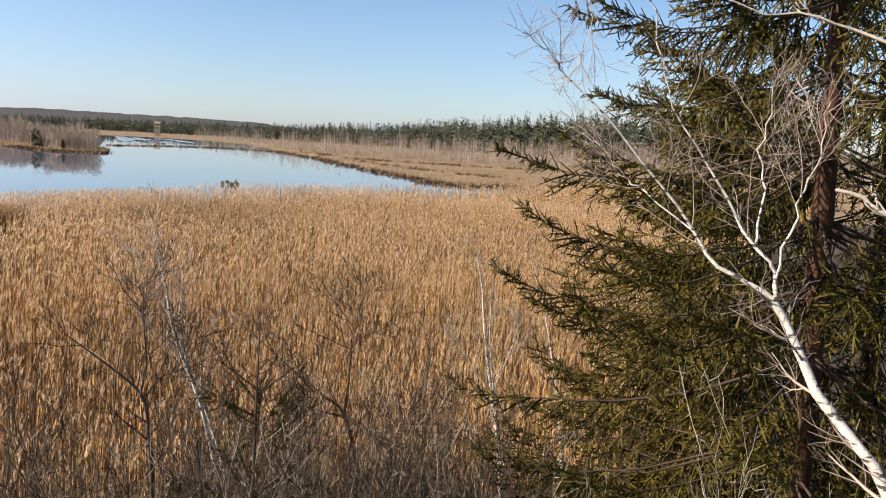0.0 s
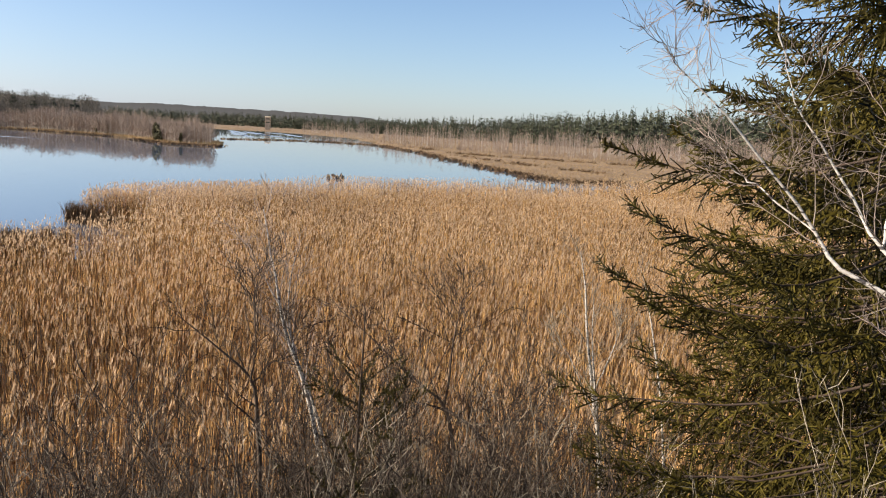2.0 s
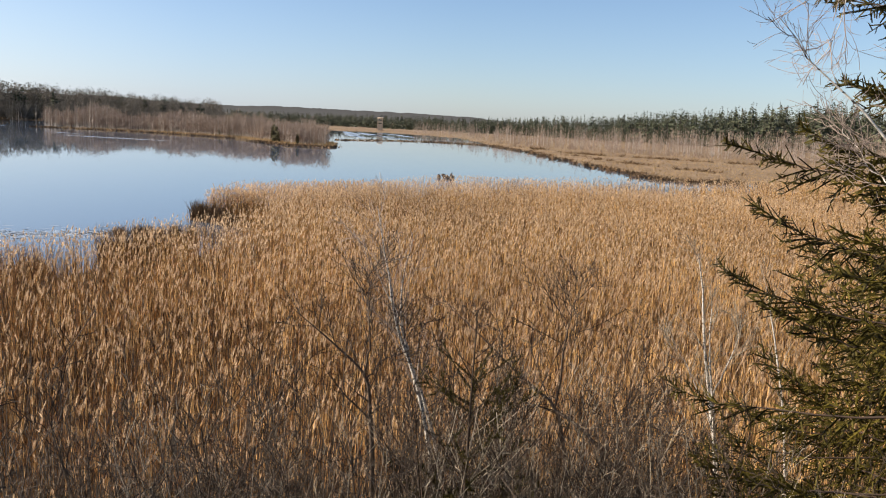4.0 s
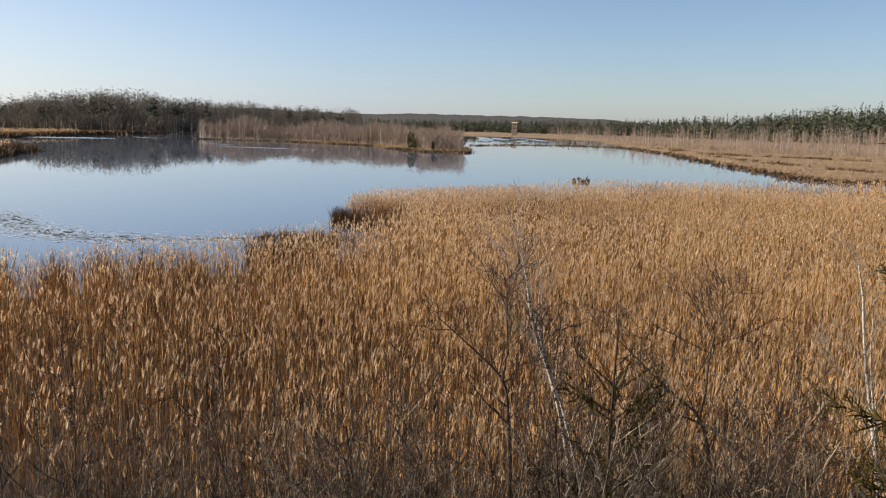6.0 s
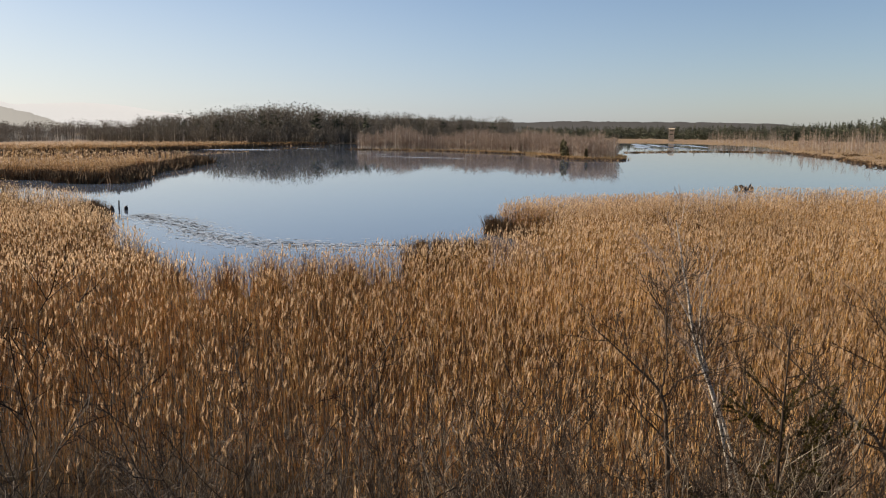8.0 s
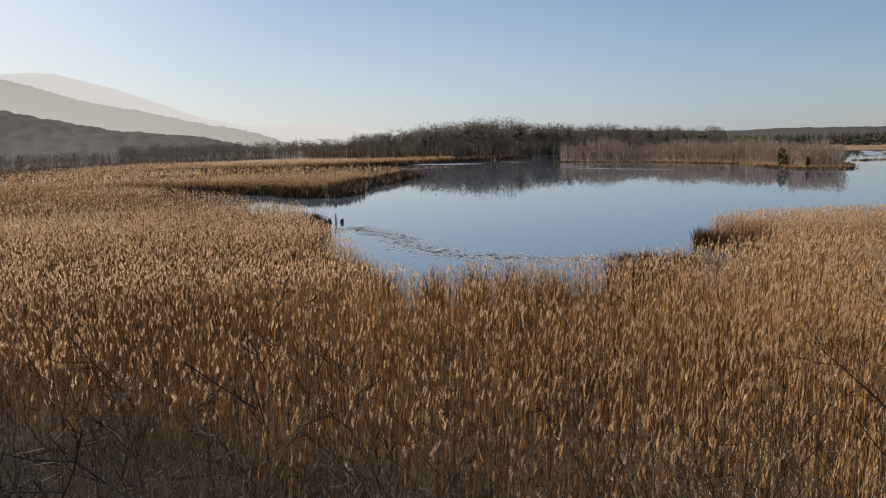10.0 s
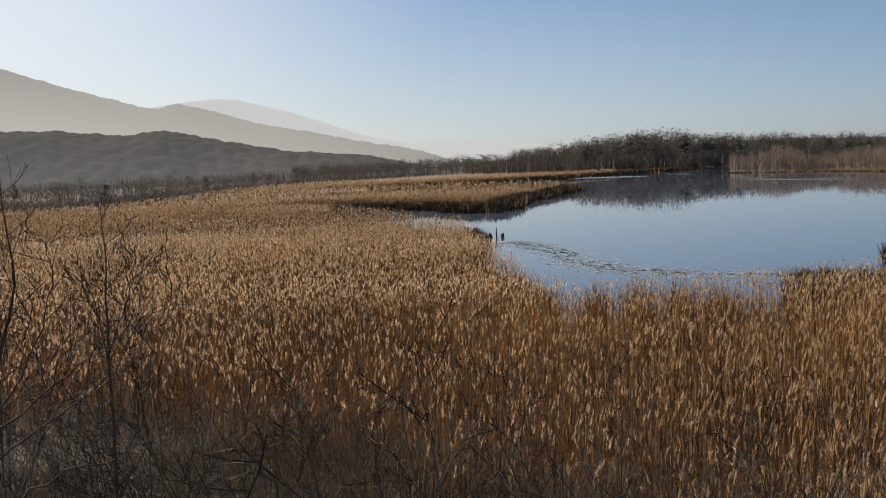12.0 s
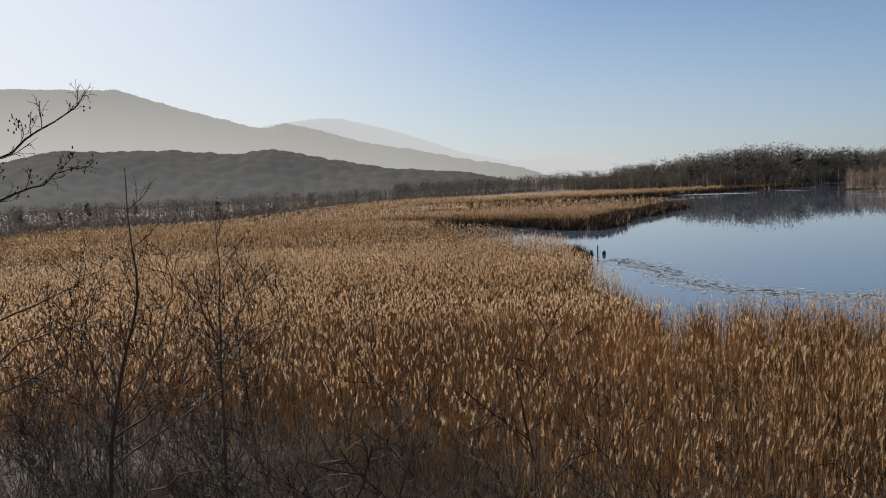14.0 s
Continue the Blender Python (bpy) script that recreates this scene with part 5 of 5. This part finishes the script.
def shrubs():
    rng = np.random.default_rng(71)
    kinds = [shrub("willow_shrub", "grey bare willow shrub with dense fine twigs", 3.6, 9, 7, 4, (DARK_TWIG, SHRUB_TWIG), 72, 1, 0.0045),
             shrub("willow_shrub", "dark bare willow shrub with dense fine twigs", 3.0, 10, 7, 5, (DARK_TWIG, DARK_TWIG), 73, 1, 0.0048),
             shrub("birch_shrub", "greyish red bare birch scrub", 3.8, 8, 8, 4, (GREY_TWIG, RED_TWIG), 74, 1, 0.0045),
             shrub("alder_shrub", "dark bare alder scrub", 3.9, 6, 8, 6, (ALDER_BARK, DARK_TWIG), 75, 3, 0.007)]
    spots = []
    for yaw in np.concatenate([np.arange(-20, 34, 2.4), np.arange(34, 64, 1.4), np.arange(64, 93, 1.8), np.arange(93, 106, 2.8)]):
        for ring in range(6):
            far = reed_start(yaw) + 0.5
            r = [7.0, 9.4, 11.8, 14.4, 17.4, 20.6][ring] + rng.uniform(-1.1, 1.1)
            thin = yaw < 42 and rng.random() < 0.15
            if r < far + 1.5 and not (yaw < -2 and ring == 0) and not thin:
                spots.append((yaw + rng.uniform(-1.2, 1.2), r))
    for i, (yaw, r) in enumerate(spots):
        x, y, _ = polar(np.array(yaw), np.array(r))
        # twigs stay below the line of sight to the reeds
        cap = 7.0 - r * math.tan(radians(np.interp(yaw, [-10, 4, 20, 30, 40, 60, 70, 76, 82, 89, 96], [14, 13, 13, 14.5, 15.2, 15, 15, 13, 9.5, 6.5, 4.5])))
        kind = rng.choice(4, p=[0.82, 0.04, 0.0, 0.14] if yaw > 66 else [0.6, 0.25, 0.0, 0.15] if yaw > 40 else [0.5, 0.24, 0.16, 0.1])
        sc = cap * (rng.uniform(0.62, 0.92) if yaw < 40 else rng.uniform(0.75, 1.0)) / 3.7
        if -9 < x < -2.8 and 9.0 < y < 12.0:
            sc *= 0.6
        if yaw < 40 and kind in (1, 3):
            sc *= 0.85
        fat = 1.15 if yaw > 40 else 1.0
        m = pose(x, y, float(ground_height(np.array([x]), np.array([y]))[0]), 0, 0, rng.uniform(0, 360)) @ Matrix.Diagonal((sc * fat, sc * fat, sc, 1))
        if i < 4:
            kinds[i].matrix_world = m
        else:
            copy_thing(kinds[kind], m)
    # thin dark saplings and the pale tangle before the spruce
    sapling = shrub("alder_sapling", "thin dark alder sapling with long bare side shoots", 4.6, 3, 14, 5, (ALDER_BARK, DARK_TWIG), 76, 2, 0.009)
    # a dark bush and a paler copy whose twig colour imitates sunlight
    bushes = [shrub("alder_bush", "bare alder bush with stiff brown twigs", 4.2, 5, 10, 5, (ALDER_BARK, DARK_TWIG), 78, 0, 0.006),
              shrub("alder_bush", "bare bush with pale grey twigs, sunlight put into their colour", 4.0, 6, 9, 5, (GREY_TWIG, GREY_TWIG), 79, 0, 0.0055)]
    for i in range(54):
        yaw, r = rng.uniform(-8, 36), rng.uniform(7.6, 11.8)
        x, y, _ = polar(np.array(yaw), np.array(r))
        top = rng.uniform(12.5, 20) + np.interp(yaw, [-8, 24, 36], [0, 0, 4])
        sc = max(0.3, (7.0 - r * math.tan(radians(top))) / 4.4)
        if -9 < x < -2.8 and 9.0 < y < 12.0:
            sc *= 0.55  # low growth beside the young birches
        m = pose(x, y, 0.2, 0, 0, rng.uniform(0, 360)) @ Matrix.Diagonal((sc, sc, sc, 1))
        if i < 2:
            bushes[i].matrix_world = m
        else:
            copy_thing(bushes[i % 3 > 0], m)
    tangle = shrub("willow_shrub", "grey bare willow rods in front of the spruce", 3.6, 7, 7, 5, (DARK_TWIG, GREY_TWIG), 77, 2)
    for i in range(22):
        yaw, r = rng.uniform(-3, 30), rng.uniform(8.2, 12.5)
        x, y, _ = polar(np.array(yaw), np.array(r))
        sc = (7.0 - r * math.tan(radians(rng.uniform(13.0, 18.0)))) / 4.9
        m = pose(x, y, 0.2, 0, 0, rng.uniform(0, 360)) @ Matrix.Diagonal((sc, sc, sc, 1))
        if i:
            copy_thing(sapling, m)
        else:
            sapling.matrix_world = m
    for i, (yaw, r, top) in enumerate(((-15, 6.2, 25), (-22, 6.2, 22), (-29, 5.8, 18))):
        x, y, _ = polar(np.array(yaw), np.array(r))
        sc = (7.0 - r * math.tan(radians(top))) / 3.7
        m = pose(x, y, 0.2, 0, 0, rng.uniform(0, 360)) @ Matrix.Diagonal((sc * 0.7, sc * 0.7, sc, 1))
        if i:
            copy_thing(tangle, m)
        else:
            tangle.matrix_world = m
    # slender dark saplings and low brush round the young spruce
    for yaw, r, top in ((10.4, 8.7, 5.0), (8.0, 9.2, 5.2), (4.6, 8.8, 5.0), (1.6, 9.4, 4.9), (15.2, 8.4, 4.6), (19.5, 8.8, 4.7), (24.5, 9.0, 4.3)):
        x, y, _ = polar(np.array(yaw), np.array(r))
        copy_thing(sapling, pose(x, y, 0.2, 0, 0, rng.uniform(0, 360)) @ Matrix.Diagonal((0.8, 0.8, top / 4.7, 1)))
    for i in range(66):
        yaw, r = rng.uniform(-5, 38), rng.uniform(8.0, 11.6)
        x, y, _ = polar(np.array(yaw), np.array(r))
        sc = (7.0 - r * math.tan(radians(rng.uniform(14.5, 21)))) / 3.7
        m = pose(x, y, 0.2, 0, 0, rng.uniform(0, 360)) @ Matrix.Diagonal((sc * 1.15, sc * 1.15, sc, 1))
        copy_thing((kinds[1], kinds[0], bushes[0])[i % 3], m)
    # dead grass and litter between them
    g = Geo()
    n = 24000
    p = polar(rng.uniform(-9, 108, n), np.sqrt(rng.uniform(16, 21 ** 2, n)))
    p = p[np.hypot(p[:, 0], p[:, 1]) < reed_start(np.degrees(np.arctan2(-p[:, 0], p[:, 1]))) + 2]
    p[:, 2] = ground_height(p[:, 0], p[:, 1])
    N = len(p)
    for q in range(3):
        way = np.stack([rng.normal(0, 0.3, N), rng.normal(0, 0.3, N), rng.uniform(0.3, 1.0, N)], -1) * rng.uniform(0.5, 1.5, N)[:, None]
        g.slivers(p, way, np.full(N, 0.015), rng.normal(size=(N, 3)))
    tagged(part("dead_grass", g, [DEAD_GRASS], smooth=False), "tangled dead grass under the shrubs", "grass", kind="stuff")


shrubs()
